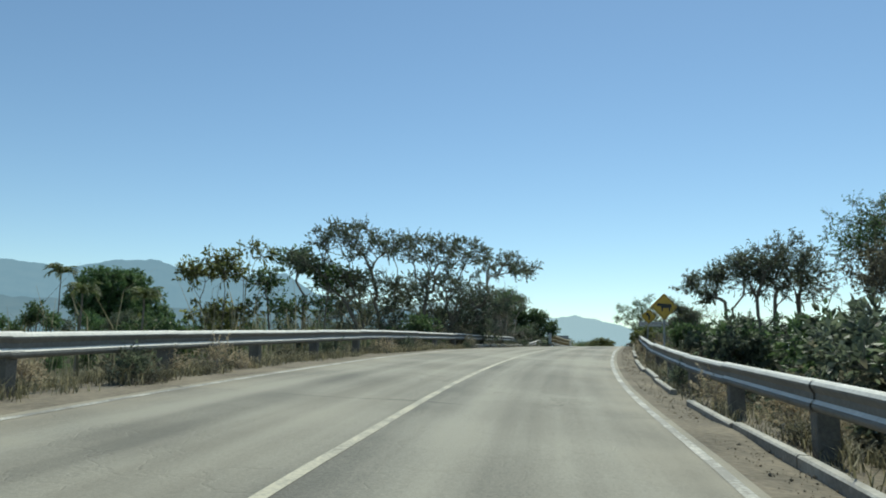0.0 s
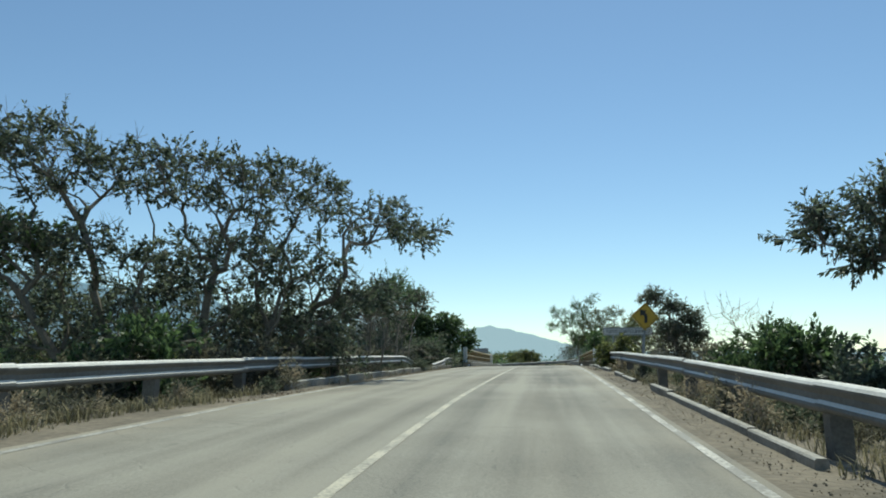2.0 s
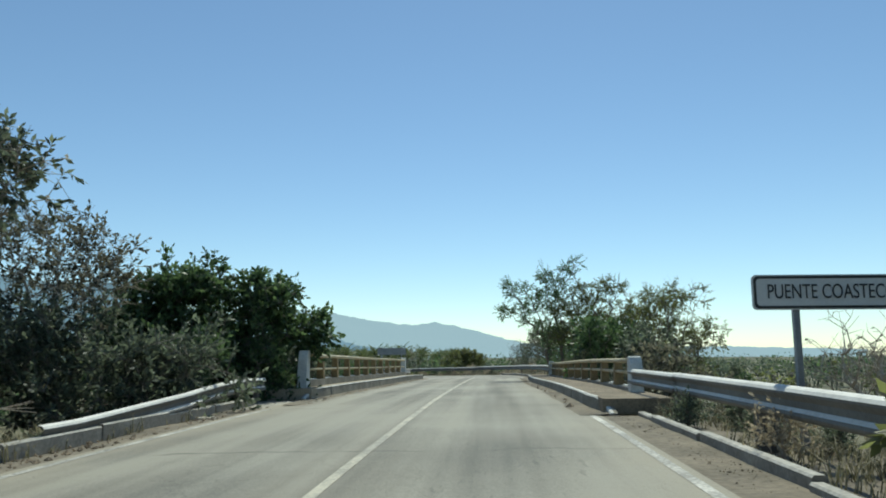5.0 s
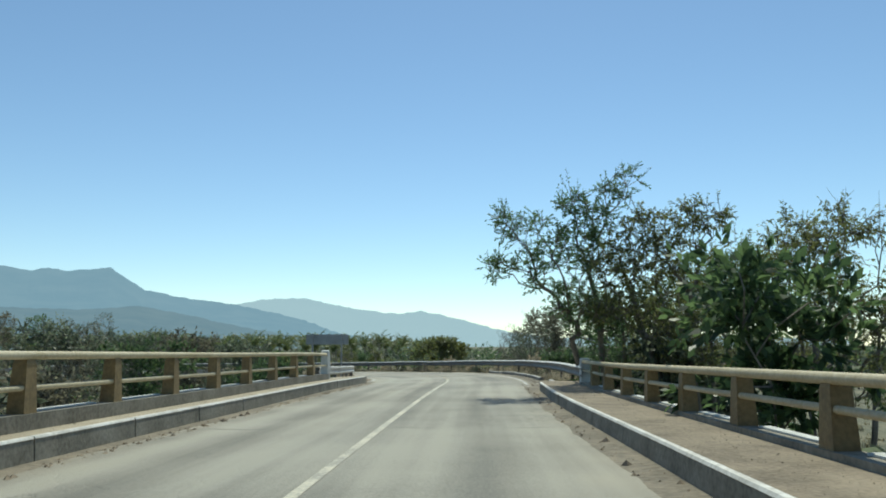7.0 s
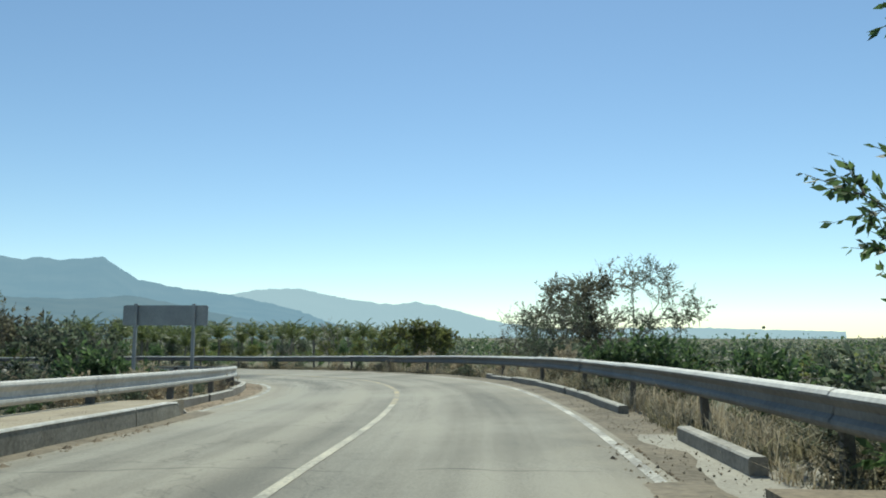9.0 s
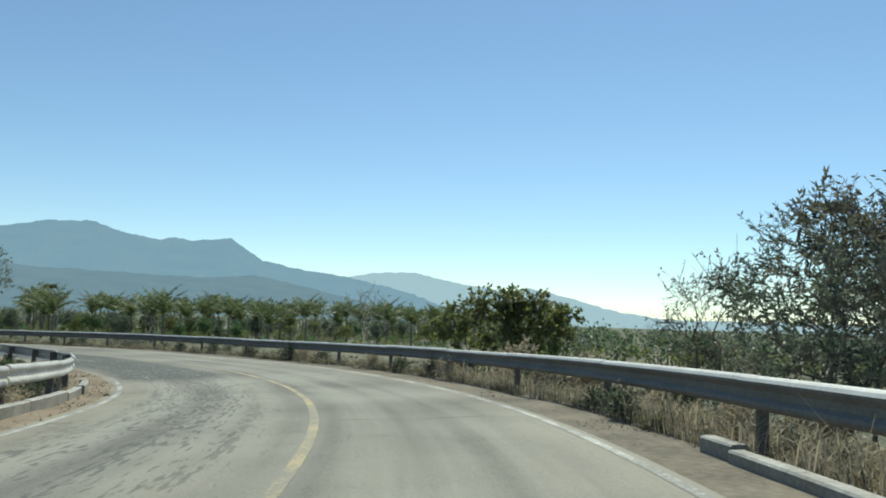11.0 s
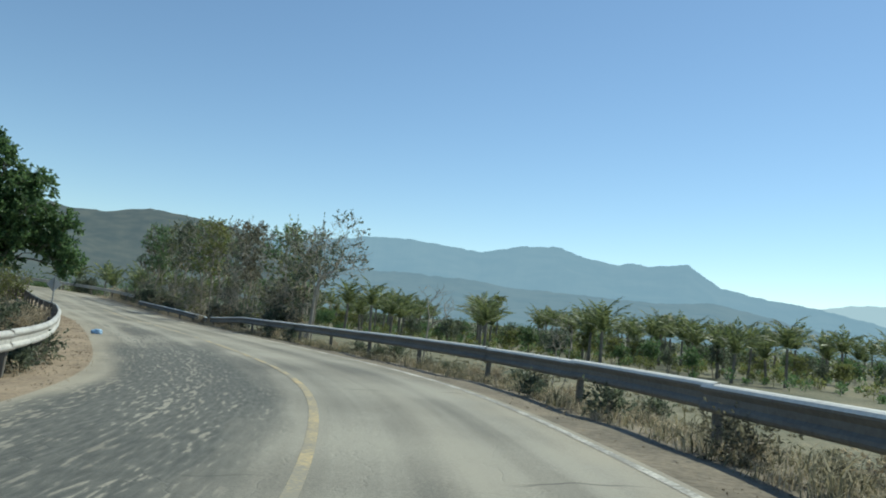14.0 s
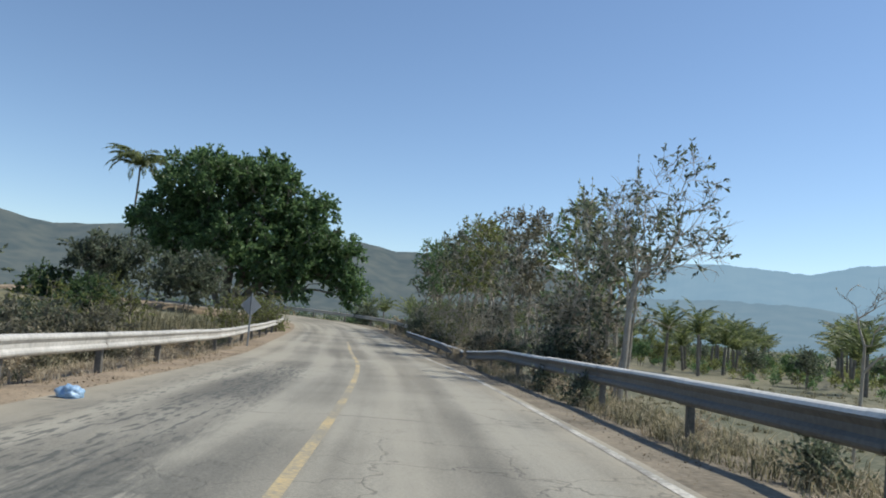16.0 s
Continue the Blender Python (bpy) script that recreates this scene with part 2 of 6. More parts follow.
    # old tar repair in the inner lane past the bend, worn through in streaks; thinner tar smears before and after it
    ragged = maths("MULTIPLY", maths("SUBTRACT", noise_at(uvn.outputs[0], 1.0, 5, (0.25, 1.1, 1.0)), 0.5), 5.0)
    s_at, l_at = maths("ADD", sep.outputs[0], ragged), maths("ADD", sep.outputs[1], maths("MULTIPLY", ragged, 0.28))
    dashes = noise_at(uvn.outputs[0], 1.0, 7, (2.6, 15.0, 1.0))
    scuffs = noise_at(uvn.outputs[0], 1.0, 5, (0.55, 5.0, 1.0))
    long_wear = noise_at(uvn.outputs[0], 1.0, 3, (0.05, 1.7, 1.0))
    wear = maths("ADD", maths("ADD", maths("MULTIPLY", dashes, 0.50), maths("MULTIPLY", scuffs, 0.30)), maths("MULTIPLY", long_wear, 0.20))
    for s0, s1, l0, l1, worn, amount in ((131.5, 160.0, -3.3, -0.35, 0.042, 0.9), (112.0, 132.0, -2.9, -0.5, -0.05, 0.6), (158.0, 176.0, -2.9, -0.9, -0.045, 0.75), (14.0, 66.0, 0.5, 2.9, -0.11, 0.30), (20.0, 60.0, -2.8, -0.4, -0.13, 0.30)):
        inside = maths("MULTIPLY", maths("MULTIPLY", step_up(s_at, s0 - 1, s0 + 1.5), step_up(s_at, s1 + 1, s1 - 2.5)), maths("MULTIPLY", step_up(l_at, l0 - 0.15, l0 + 0.4), step_up(l_at, l1 + 0.15, l1 - 0.4)))
        left_over = step_up(wear, 0.530 + worn, 0.500 + worn)
        col = mixed(maths("MULTIPLY", maths("MULTIPLY", inside, left_over), amount), col, mixed(step_up(maths("ADD", maths("MULTIPLY", dashes, 0.6), maths("MULTIPLY", grit, 0.4)), 0.4, 0.62), (0.050, 0.053, 0.046), (0.140, 0.140, 0.118)))
    l.new(col, p.inputs["Base Color"])
    p.inputs["Roughness"].default_value = 0.82
    bp = n.new("ShaderNodeBump")
    bp.inputs["Strength"].default_value, bp.inputs["Distance"].default_value = 0.35, 0.012
    l.new(maths("SUBTRACT", maths("ADD", grit, fine), maths("MULTIPLY", line, 1.5)), bp.inputs["Height"])
    l.new(bp.outputs[0], p.inputs["Normal"])
    return m


asphalt = road_surface("asphalt", (0.115, 0.108, 0.088), (0.335, 0.312, 0.25), (0.37, 0.325, 0.24), crack=0.5, hi=0.59)
dirt = mottled("dirt", (0.09, 0.075, 0.052), (0.30, 0.25, 0.178), 0.9, 11, 0.95, bump=0.7, dist=0.05)
dirt_tan = mottled("dirt_tan", (0.145, 0.106, 0.066), (0.40, 0.312, 0.21), 0.9, 13, 0.95, bump=0.9, dist=0.05)
line_white = mottled("line_white", (0.25, 0.235, 0.20), (0.62, 0.59, 0.51), 1.2, 22, 0.7, bump=0.0, lo=0.45, hi=0.62)
line_yellow = mottled("line_yellow", (0.27, 0.245, 0.185), (0.54, 0.41, 0.20), 1.0, 22, 0.7, bump=0.0, lo=0.44, hi=0.62)
line_cream = mottled("line_cream", (0.27, 0.25, 0.20), (0.56, 0.51, 0.38), 1.4, 25, 0.7, bump=0.0, lo=0.40, hi=0.58)
concrete = mottled("concrete", (0.28, 0.27, 0.24), (0.52, 0.50, 0.45), 2.0, 30, 0.85, bump=0.3)
# dark and bright zinc: shade and sun put into the colour
zinc_shade = mottled("zinc_shade", (0.07, 0.069, 0.063), (0.17, 0.164, 0.148), 0.9, 16, 0.62, 0.0, bump=0.1)
zinc_lit_edge = mottled("zinc_lit_edge", (0.52, 0.50, 0.455), (0.84, 0.81, 0.74), 1.5, 18, 0.65, 0.0, bump=0.1)
# paler zinc for whole rails, with sun on their face put into the colour
zinc_sunlit = mottled("zinc_sunlit", (0.30, 0.285, 0.255), (0.62, 0.595, 0.54), 1.1, 14, 0.6, 0.0, bump=0.15)
ground_mat = mottled("ground_mat", (0.058, 0.07, 0.036), (0.235, 0.205, 0.125), 0.11, 2.2, 0.95, bump=0.5, dist=0.2, lo=0.38, hi=0.64)
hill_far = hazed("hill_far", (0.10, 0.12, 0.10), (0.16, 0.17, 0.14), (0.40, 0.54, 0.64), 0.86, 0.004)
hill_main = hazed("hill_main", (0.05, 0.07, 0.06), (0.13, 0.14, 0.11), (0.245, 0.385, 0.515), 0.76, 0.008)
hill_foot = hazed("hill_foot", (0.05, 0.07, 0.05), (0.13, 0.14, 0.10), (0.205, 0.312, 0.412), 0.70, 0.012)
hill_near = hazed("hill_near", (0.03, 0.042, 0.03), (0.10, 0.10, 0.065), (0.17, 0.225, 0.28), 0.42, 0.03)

WL, WR = 3.39, 3.19      # edge lines, from the middle line

# ---- ground: one sheet to the horizon ----
def plain_z(x, y):
    return -3.9 + 0.3 * np.sin(x * 0.021 + 1) * np.cos(y * 0.017)


def ground_height(x, y):
    x, y = np.asarray(x, float), np.asarray(y, float)
    sh = x.shape
    x, y = x.ravel(), y.ravel()
    z = plain_z(x, y)
    near = (x > -190) & (x < 130) & (y > -130) & (y < 290)
    xn, yn = x[near], y[near]
    q = LINE[::3]
    best, idx = np.full(len(xn), 1e9), np.zeros(len(xn), int)
    for i in range(len(q)):
        d = (xn - q[i, 0]) ** 2 + (yn - q[i, 1]) ** 2
        m = d < best
        best[m], idx[m] = d[m], i
    d = np.sqrt(best)
    c = q[idx]
    sd = SIDE[::3][idx]
    l = (xn - c[:, 0]) * sd[:, 0] + (yn - c[:, 1]) * sd[:, 1]
    s = LEN[::3][idx]
    edge = c[:, 2] + c[:, 3] * np.clip(l, -6, 6)
    pz = z[near]
    # high bank on the inner side past the bend, low fields elsewhere, gully under the bridge
    up = np.clip((s - 128) / 25, 0, 1) * (l < 0)
    base = pz * (1 - up) + (edge - 0.6 + 0.02 * np.abs(l)) * up
    gully = np.exp(-((s - 84) / 11) ** 2)
    base = base - 1.5 * gully
    fall = np.clip((d - 6.2) / 9.0, 0, 1)
    fall = fall * fall * (3 - 2 * fall)
    bed = edge - 0.28 - 0.25 * np.clip((d - 4.5) / 2, 0, 1) - 3.2 * gully
    z[near] = bed * (1 - fall) + base * fall
    return z.reshape(sh)


def axis_steps(lo, hi, fine, far):
    a = list(np.arange(lo, hi + fine, fine))
    step = fine
    while a[-1] < far:
        step *= 1.22
        a.append(a[-1] + step)
    step, b = fine, [lo]
    while b[-1] > -far:
        step *= 1.22
        b.append(b[-1] - step)
    return np.array(b[:0:-1] + a)


gx, gy = axis_steps(-110, 75, 1.5, 4600), axis_steps(-30, 235, 1.5, 4600)
GX, GY = np.meshgrid(gx, gy, indexing="ij")
GZ = ground_height(GX, GY)
nx_, ny_ = GX.shape
gi = np.arange(nx_ * ny_).reshape(nx_, ny_)
gf = np.stack([gi[:-1, :-1], gi[1:, :-1], gi[1:, 1:], gi[:-1, 1:]], -1).reshape(-1, 4)
ground = new("ground", mesh_from("ground", np.stack([GX, GY, GZ], -1).reshape(-1, 3), [tuple(f) for f in gf.tolist()], ground_mat, True))
tagged(ground, "dry brown and green grassy plain beside the road", "ground", kind="structure")

# ---- road and its lines ----
road = new("road", ribbon("road", S_MIN, S_MAX, lambda s: [(l, 0.03 - 0.004 * abs(l)) for l in (-3.58, -2.6, -1.3, 0, 1.3, 2.6, 3.34)], asphalt))
tagged(road, "worn grey two-lane asphalt road with dusty tracks", "road", kind="structure")
for nm, l0, w, mat, lab, s0, s1 in (("centre_line", 0.0, 0.11, line_cream, "faded cream centre line", S_MIN, 106), ("centre_line", 0.0, 0.12, line_yellow, "worn yellow centre line round the bend", 106, 196), ("edge_line", -WL, 0.11, line_white, "worn white edge line", S_MIN, 69), ("edge_line", -WL, 0.11, line_white, "worn white edge line round the bend", 100, 134), ("edge_line", WR, 0.11, line_white, "worn white edge line", S_MIN, 72), ("edge_line", WR, 0.11, line_white, "worn white edge line round the bend", 95, 185)):
    o = new(nm, ribbon(nm, s0, s1, lambda s, l0=l0, w=w: [(l0 + k * w / 2 + (0 if l0 else np.interp(s, (60, 75, 100, 112), (0.0, 0.08, 0.1, 0.14))), 0.034 - 0.004 * abs(l0)) for k in (-1, 1)], mat))
    tagged(o, lab, "road marking", kind="structure")
def verge_up(k):
    return 0.012 - 0.30 * k * k


for nm, a, b, s0, s1, lab in (("verge_left", -3.5, -6.6, S_MIN, 69, "dusty gravel verge on the inner side"), ("verge_left", -3.5, -6.6, 103.5, S_MAX, "dusty gravel verge on the inner side"),
                              ("verge_right", 3.26, 6.6, S_MIN, 66, "dusty gravel verge beside the guard rail"), ("verge_right", 3.26, 6.6, 97, S_MAX, "dusty gravel verge beside the guard rail")):
    o = new(nm, ribbon(nm, s0, s1, lambda s, a=a, b=b: [(a + (b - a) * k, verge_up(min(k, 1)) - 0.7 * (k > 1) + wave(s, 0.6, 0.04 * (k > 0), a + k)) for k in (0, 0.2, 0.4, 0.6, 0.8, 1.0, 1.15)], dirt_tan if s0 > 100 else dirt))
    tagged(o, lab, "verge", kind="structure")

for a, b, s0, s1 in ((-2.93, -3.40, 70, 105), (2.82, 3.50, 66, 97.5)):
    sg = 1 if b > 0 else -1
    o = new("gutter_dirt", ribbon("gutter_dirt", s0, s1, lambda s, a=a, b=b, sg=sg: [(a + sg * wave(s, 0.9, 0.16, a) + sg * wave(s, 4.0, 0.05, b), 0.008), ((a + b) / 2 + wave(s, 1.3, 0.05, 2), 0.030), (b, 0.045)], dirt, 0.25))
    tagged(o, "crumbled brown dirt washed against the walkway kerb", "dirt", kind="structure")

# ---- hills ----
def ridge(name, peaks, dist, material, label, eye=(10.0, 70.0, 0.0), rough=0.12, rows=14, lean=0.35, base=-6.0, seed=0.0):
    """A range of hills: peaks are (azimuth left of +y, elevation) in degrees as seen from eye; the slope runs down towards it."""
    pk = sorted(peaks)
    az = np.linspace(pk[0][0], pk[-1][0], int((pk[-1][0] - pk[0][0]) * 9))
    el = np.interp(az, [p[0] for p in pk], [p[1] for p in pk])
    v = []
    for j in range(rows + 1):
        k = j / rows
        d = dist * (1 - lean * k)
        for a, e in zip(az, el):
            r = radians(a)
            x, y = eye[0] - math.sin(r) * d, eye[1] + math.cos(r) * d
            top = math.tan(radians(e)) * dist
            h = top * (1 - k) ** 1.25 + base * k
            big = noise.fractal(Vector((x * 0.0022, y * 0.0022, seed)), 1.0, 2.1, 6)
            h += top * rough * big * (0.25 + 2.2 * k * (1 - k) * 2) * (1 if j else 0.35)
            h += 0.0016 * dist * noise.fractal(Vector((x * 0.02, y * 0.02, seed)), 0.8, 2.0, 4) * min(1, e)
            if j == rows:
                h = base - 30
            v.append((x, y, h))
    n = len(az)
    f = [(j * n + i, j * n + i + 1, (j + 1) * n + i + 1, (j + 1) * n + i) for j in range(rows) for i in range(n - 1)]
    return tagged(new(name, mesh_from(name, v, f, material, True)), label, "hills", kind="structure")


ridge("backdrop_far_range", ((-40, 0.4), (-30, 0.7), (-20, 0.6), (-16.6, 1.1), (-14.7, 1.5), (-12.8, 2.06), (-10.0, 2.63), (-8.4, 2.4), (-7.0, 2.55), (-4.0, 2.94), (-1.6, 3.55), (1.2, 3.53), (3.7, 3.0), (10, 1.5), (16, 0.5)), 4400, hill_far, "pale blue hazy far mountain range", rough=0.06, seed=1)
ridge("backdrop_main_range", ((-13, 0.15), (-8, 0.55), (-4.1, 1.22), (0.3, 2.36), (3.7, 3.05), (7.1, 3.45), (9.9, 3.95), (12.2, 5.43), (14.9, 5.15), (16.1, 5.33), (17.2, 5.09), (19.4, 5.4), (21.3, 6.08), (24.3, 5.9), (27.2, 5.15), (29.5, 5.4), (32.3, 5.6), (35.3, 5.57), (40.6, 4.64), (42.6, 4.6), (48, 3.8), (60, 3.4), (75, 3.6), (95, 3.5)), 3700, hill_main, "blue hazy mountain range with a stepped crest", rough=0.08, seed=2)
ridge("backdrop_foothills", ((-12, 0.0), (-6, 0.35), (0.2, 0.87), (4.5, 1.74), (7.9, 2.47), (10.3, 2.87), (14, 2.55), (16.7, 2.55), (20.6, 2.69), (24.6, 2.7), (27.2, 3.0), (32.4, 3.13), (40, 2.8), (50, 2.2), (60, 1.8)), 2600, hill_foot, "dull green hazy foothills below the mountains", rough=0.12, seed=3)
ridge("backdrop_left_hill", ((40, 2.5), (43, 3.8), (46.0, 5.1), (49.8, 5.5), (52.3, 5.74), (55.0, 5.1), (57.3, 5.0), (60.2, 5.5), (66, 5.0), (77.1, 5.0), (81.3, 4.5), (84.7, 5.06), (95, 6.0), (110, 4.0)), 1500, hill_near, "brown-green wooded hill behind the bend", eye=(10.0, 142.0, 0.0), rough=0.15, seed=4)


# ---- guard rails ----
post_steel = mottled("post_steel", (0.075, 0.07, 0.06), (0.19, 0.175, 0.15), 4, 30, 0.8, 0.0, bump=0.2)
BEAM = ((-0.012, 0.728), (0.0, 0.752), (0.034, 0.748), (0.066, 0.730), (0.087, 0.698), (0.085, 0.672), (0.046, 0.615), (0.046, 0.548), (0.080, 0.512), (0.088, 0.480), (0.080, 0.456), (0.046, 0.428))


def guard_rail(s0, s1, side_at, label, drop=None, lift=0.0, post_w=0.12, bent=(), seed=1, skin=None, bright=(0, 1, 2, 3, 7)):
    """A run of W-beam panels on posts; drop: function of s lowering the beam; bent: panels that are knocked out of line."""
    rng = random.Random(seed)
    place = side_at if callable(side_at) else (lambda s: side_at)
    l = place((s0 + s1) / 2)
    at = on_road((s0 + s1) / 2, l)
    e = thing("guard_rail", at, label, "guard rail", group="guard rails along the road")
    toward = -1 if l > 0 else 1
    n = max(1, round((s1 - s0) / 3.81))
    step = (s1 - s0) / n
    for i in range(n):
        a, b = s0 + i * step - 0.12, s0 + (i + 1) * step + 0.12
        s = np.linspace(a, b, 7)
        out = rng.uniform(-0.012, 0.012)
        dz = rng.uniform(-0.012, 0.012)
        rows = []
        for q, (o, h) in enumerate(BEAM):
            kink = 0.0
            if i in bent:
                kink = 0.16 * np.sin((s - a) / (b - a) * math.pi)
            low = np.array([drop(v) for v in s]) if drop else 0 * s
            rows.append(on_road(s, np.array([place(v) for v in s]) + toward * (o + out - kink), 0) + np.stack([0 * s, 0 * s, h + dz + lift - low], -1))
        k = len(rows)
        v = np.stack(rows, 1).reshape(-1, 3) - at
        f = [(p * k + j, p * k + j + 1, (p + 1) * k + j + 1, (p + 1) * k + j) for p in range(6) for j in range(k - 1)]
        # thickness: a second skin 4 mm behind
        vb = v.copy()
        nrm = np.array([-toward * np.interp(a, LEN, SIDE[:, 0]), -toward * np.interp(a, LEN, SIDE[:, 1]), 0]) * 0.006
        m2 = len(v)
        allv = np.vstack([v, vb + nrm])
        f2 = f + [tuple(x + m2 for x in q[::-1]) for q in f]
        edge_top = [(p * k, (p + 1) * k, (p + 1) * k + m2, p * k + m2) for p in range(6)]
        edge_bot = [(p * k + k - 1, p * k + k - 1 + m2, (p + 1) * k + k - 1 + m2, (p + 1) * k + k - 1) for p in range(6)]
        beam = mesh_from("beam", allv, f2 + edge_top + edge_bot, skin or zinc_shade)
        # shade is coloured into the beam's hollow, sunlight into its rolled edges
        beam.materials.append(skin or zinc_lit_edge)
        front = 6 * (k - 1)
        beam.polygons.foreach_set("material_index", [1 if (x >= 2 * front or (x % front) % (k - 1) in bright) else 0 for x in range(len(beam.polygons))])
        child("beam", beam, e)
    for i in range(n + 1):
        s = min(max(s0 + i * step, s0 + 0.1), s1 - 0.1)
        low = drop(s) if drop else 0.0
        if low > 0.3:
            continue
        l = place(s)
        p = on_road(s, l - toward * 0.09) - at
        bm = bmesh.new()
        m = Matrix.Rotation(radians(heading(s)), 4, "Z") @ Matrix.Rotation(rng.uniform(-0.04, 0.04), 4, "Y")
        top = 0.72 + lift - low
        box_bm(bm, post_w * 1.1, post_w, top + 0.6, (p[0], p[1], p[2] + (top - 0.6) / 2), 0.008, m)
        c = on_road(s, l - toward * 0.02) - at
        box_bm(bm, 0.10, post_w * 0.9, 0.26, (c[0], c[1], c[2] + 0.58 + lift - low), 0.006, m)
        post = child("post", bm_mesh("post", bm, post_steel), e)
        b = on_road(s, l + toward * 0.028) - at
        bm = bmesh.new()
        bmesh.ops.create_cone(bm, cap_ends=True, segments=6, radius1=0.018, radius2=0.012, depth=0.02,
                              matrix=Matrix.Translation((b[0], b[1], b[2] + 0.585 + lift - low)) @ m @ Matrix.Rotation(math.pi / 2, 4, "Y"))
        child("bolt", bm_mesh("bolt", bm, post_steel), post)
    return e


def sloping_end(start, length, depth):
    return lambda s: depth * min(max((s - start) / length, 0), 1)


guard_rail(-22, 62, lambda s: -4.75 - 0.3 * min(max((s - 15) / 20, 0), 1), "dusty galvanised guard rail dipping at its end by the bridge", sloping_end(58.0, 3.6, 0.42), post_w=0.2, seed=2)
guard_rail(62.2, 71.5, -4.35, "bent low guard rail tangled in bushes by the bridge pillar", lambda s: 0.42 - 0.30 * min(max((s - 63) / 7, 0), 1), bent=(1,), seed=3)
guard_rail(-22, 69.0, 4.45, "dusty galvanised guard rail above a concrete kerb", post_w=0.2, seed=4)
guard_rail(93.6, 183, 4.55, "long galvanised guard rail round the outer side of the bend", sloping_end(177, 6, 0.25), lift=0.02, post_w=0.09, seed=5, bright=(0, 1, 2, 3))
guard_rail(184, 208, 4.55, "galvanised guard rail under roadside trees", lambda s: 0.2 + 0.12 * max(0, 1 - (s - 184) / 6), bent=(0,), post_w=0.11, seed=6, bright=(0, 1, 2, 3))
guard_rail(99.5, 215, -4.5, "guard rail round the inner side of the bend, coloured pale as if sunlit", post_w=0.11, bent=(9,), seed=7, skin=zinc_sunlit)
guard_rail(216, 242, 5.6, "pale guard rail across the far bend", lift=0.1, post_w=0.11, seed=8, skin=zinc_sunlit)


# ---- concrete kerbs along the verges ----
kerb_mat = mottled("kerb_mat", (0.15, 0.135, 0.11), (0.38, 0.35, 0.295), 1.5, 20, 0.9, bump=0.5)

kerb_pale_top = mottled("kerb_pale_top", (0.22, 0.20, 0.165), (0.62, 0.59, 0.52), 1.3, 14, 0.85, bump=0.3)


def kerb(s0, s1, l, label, gaps=(), h=0.16, w=0.17, seed=0):
    rng = random.Random(seed)
    at = on_road((s0 + s1) / 2, l)
    e = thing("kerb", at, label, "kerb")
    s = s0
    while s < s1 - 0.5:
        n = rng.uniform(2.2, 3.4)
        b = min(s + n - 0.03, s1)
        if not any(g0 < (s + b) / 2 < g1 for g0, g1 in gaps):
            q = np.linspace(s, b, 4)
            o, dz = rng.uniform(-0.04, 0.04), rng.uniform(-0.04, 0.02)
            sec = ((-w / 2, -0.25), (-w / 2, h - 0.02), (-w / 2 + 0.02, h), (w / 2 - 0.02, h), (w / 2, h - 0.02), (w / 2, -0.25))
            v = np.stack([on_road(q, l + o + a) + np.stack([0 * q, 0 * q, 0 * q + c + dz], -1) for a, c in sec], 1).reshape(-1, 3) - at
            f = [(p * 6 + j, p * 6 + j + 1, (p + 1) * 6 + j + 1, (p + 1) * 6 + j) for p in range(3) for j in range(5)]
            f += [(5, 4, 3, 2, 1, 0), (18, 19, 20, 21, 22, 23)]
            stone = mesh_from("kerb_stone", v, f, kerb_mat)
            stone.materials.append(kerb_pale_top)      # paler colour on the top and its bevels
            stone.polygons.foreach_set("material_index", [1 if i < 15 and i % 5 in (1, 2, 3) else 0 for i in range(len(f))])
            child("kerb_stone", stone, e)
        s = b + 0.03
    return e


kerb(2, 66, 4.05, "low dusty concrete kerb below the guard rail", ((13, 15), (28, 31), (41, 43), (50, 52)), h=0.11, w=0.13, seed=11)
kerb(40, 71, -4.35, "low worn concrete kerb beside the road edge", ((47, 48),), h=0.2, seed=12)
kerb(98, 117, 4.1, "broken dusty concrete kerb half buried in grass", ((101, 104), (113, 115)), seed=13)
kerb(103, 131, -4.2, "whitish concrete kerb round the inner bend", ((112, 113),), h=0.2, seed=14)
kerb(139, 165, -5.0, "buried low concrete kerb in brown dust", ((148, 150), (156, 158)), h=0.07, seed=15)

# ---- bridge: deck, walkways, railings ----
bridge_mat = mottled("bridge_mat", (0.24, 0.22, 0.175), (0.48, 0.44, 0.36), 1.2, 22, 0.85, bump=0.35)
walk_mat = mottled("walk_mat", (0.24, 0.195, 0.13), (0.47, 0.40, 0.29), 1.0, 26, 0.9, bump=0.3)
# leaf litter plus tree shade, both darkened into the walkway's colour
walk_litter_shade = mottled("walk_litter_shade", (0.11, 0.085, 0.055), (0.36, 0.29, 0.20), 1.6, 22, 0.95, bump=0.5)
rail_paint = mottled("rail_paint", (0.34, 0.27, 0.14), (0.60, 0.52, 0.36), 1.4, 20, 0.7, bump=0.3)
post_paint = mottled("post_paint", (0.15, 0.105, 0.05), (0.33, 0.235, 0.105), 2.2, 20, 0.8, bump=0.4)
pale_wall = mottled("pale_wall", (0.42, 0.42, 0.385), (0.76, 0.76, 0.72), 2.0, 25, 0.85, bump=0.3)
kerb_white = mottled("kerb_white", (0.40, 0.37, 0.31), (0.86, 0.84, 0.78), 1.6, 16, 0.8, bump=0.2)

grime_and_shade = mottled("grime_and_shade", (0.13, 0.115, 0.085), (0.36, 0.33, 0.265), 1.6, 18, 0.9, bump=0.6)

bridge_at = on_road(84)
bridge = thing("road_bridge", bridge_at, "short concrete road bridge with raised walkways over a gully", "bridge", kind="structure")


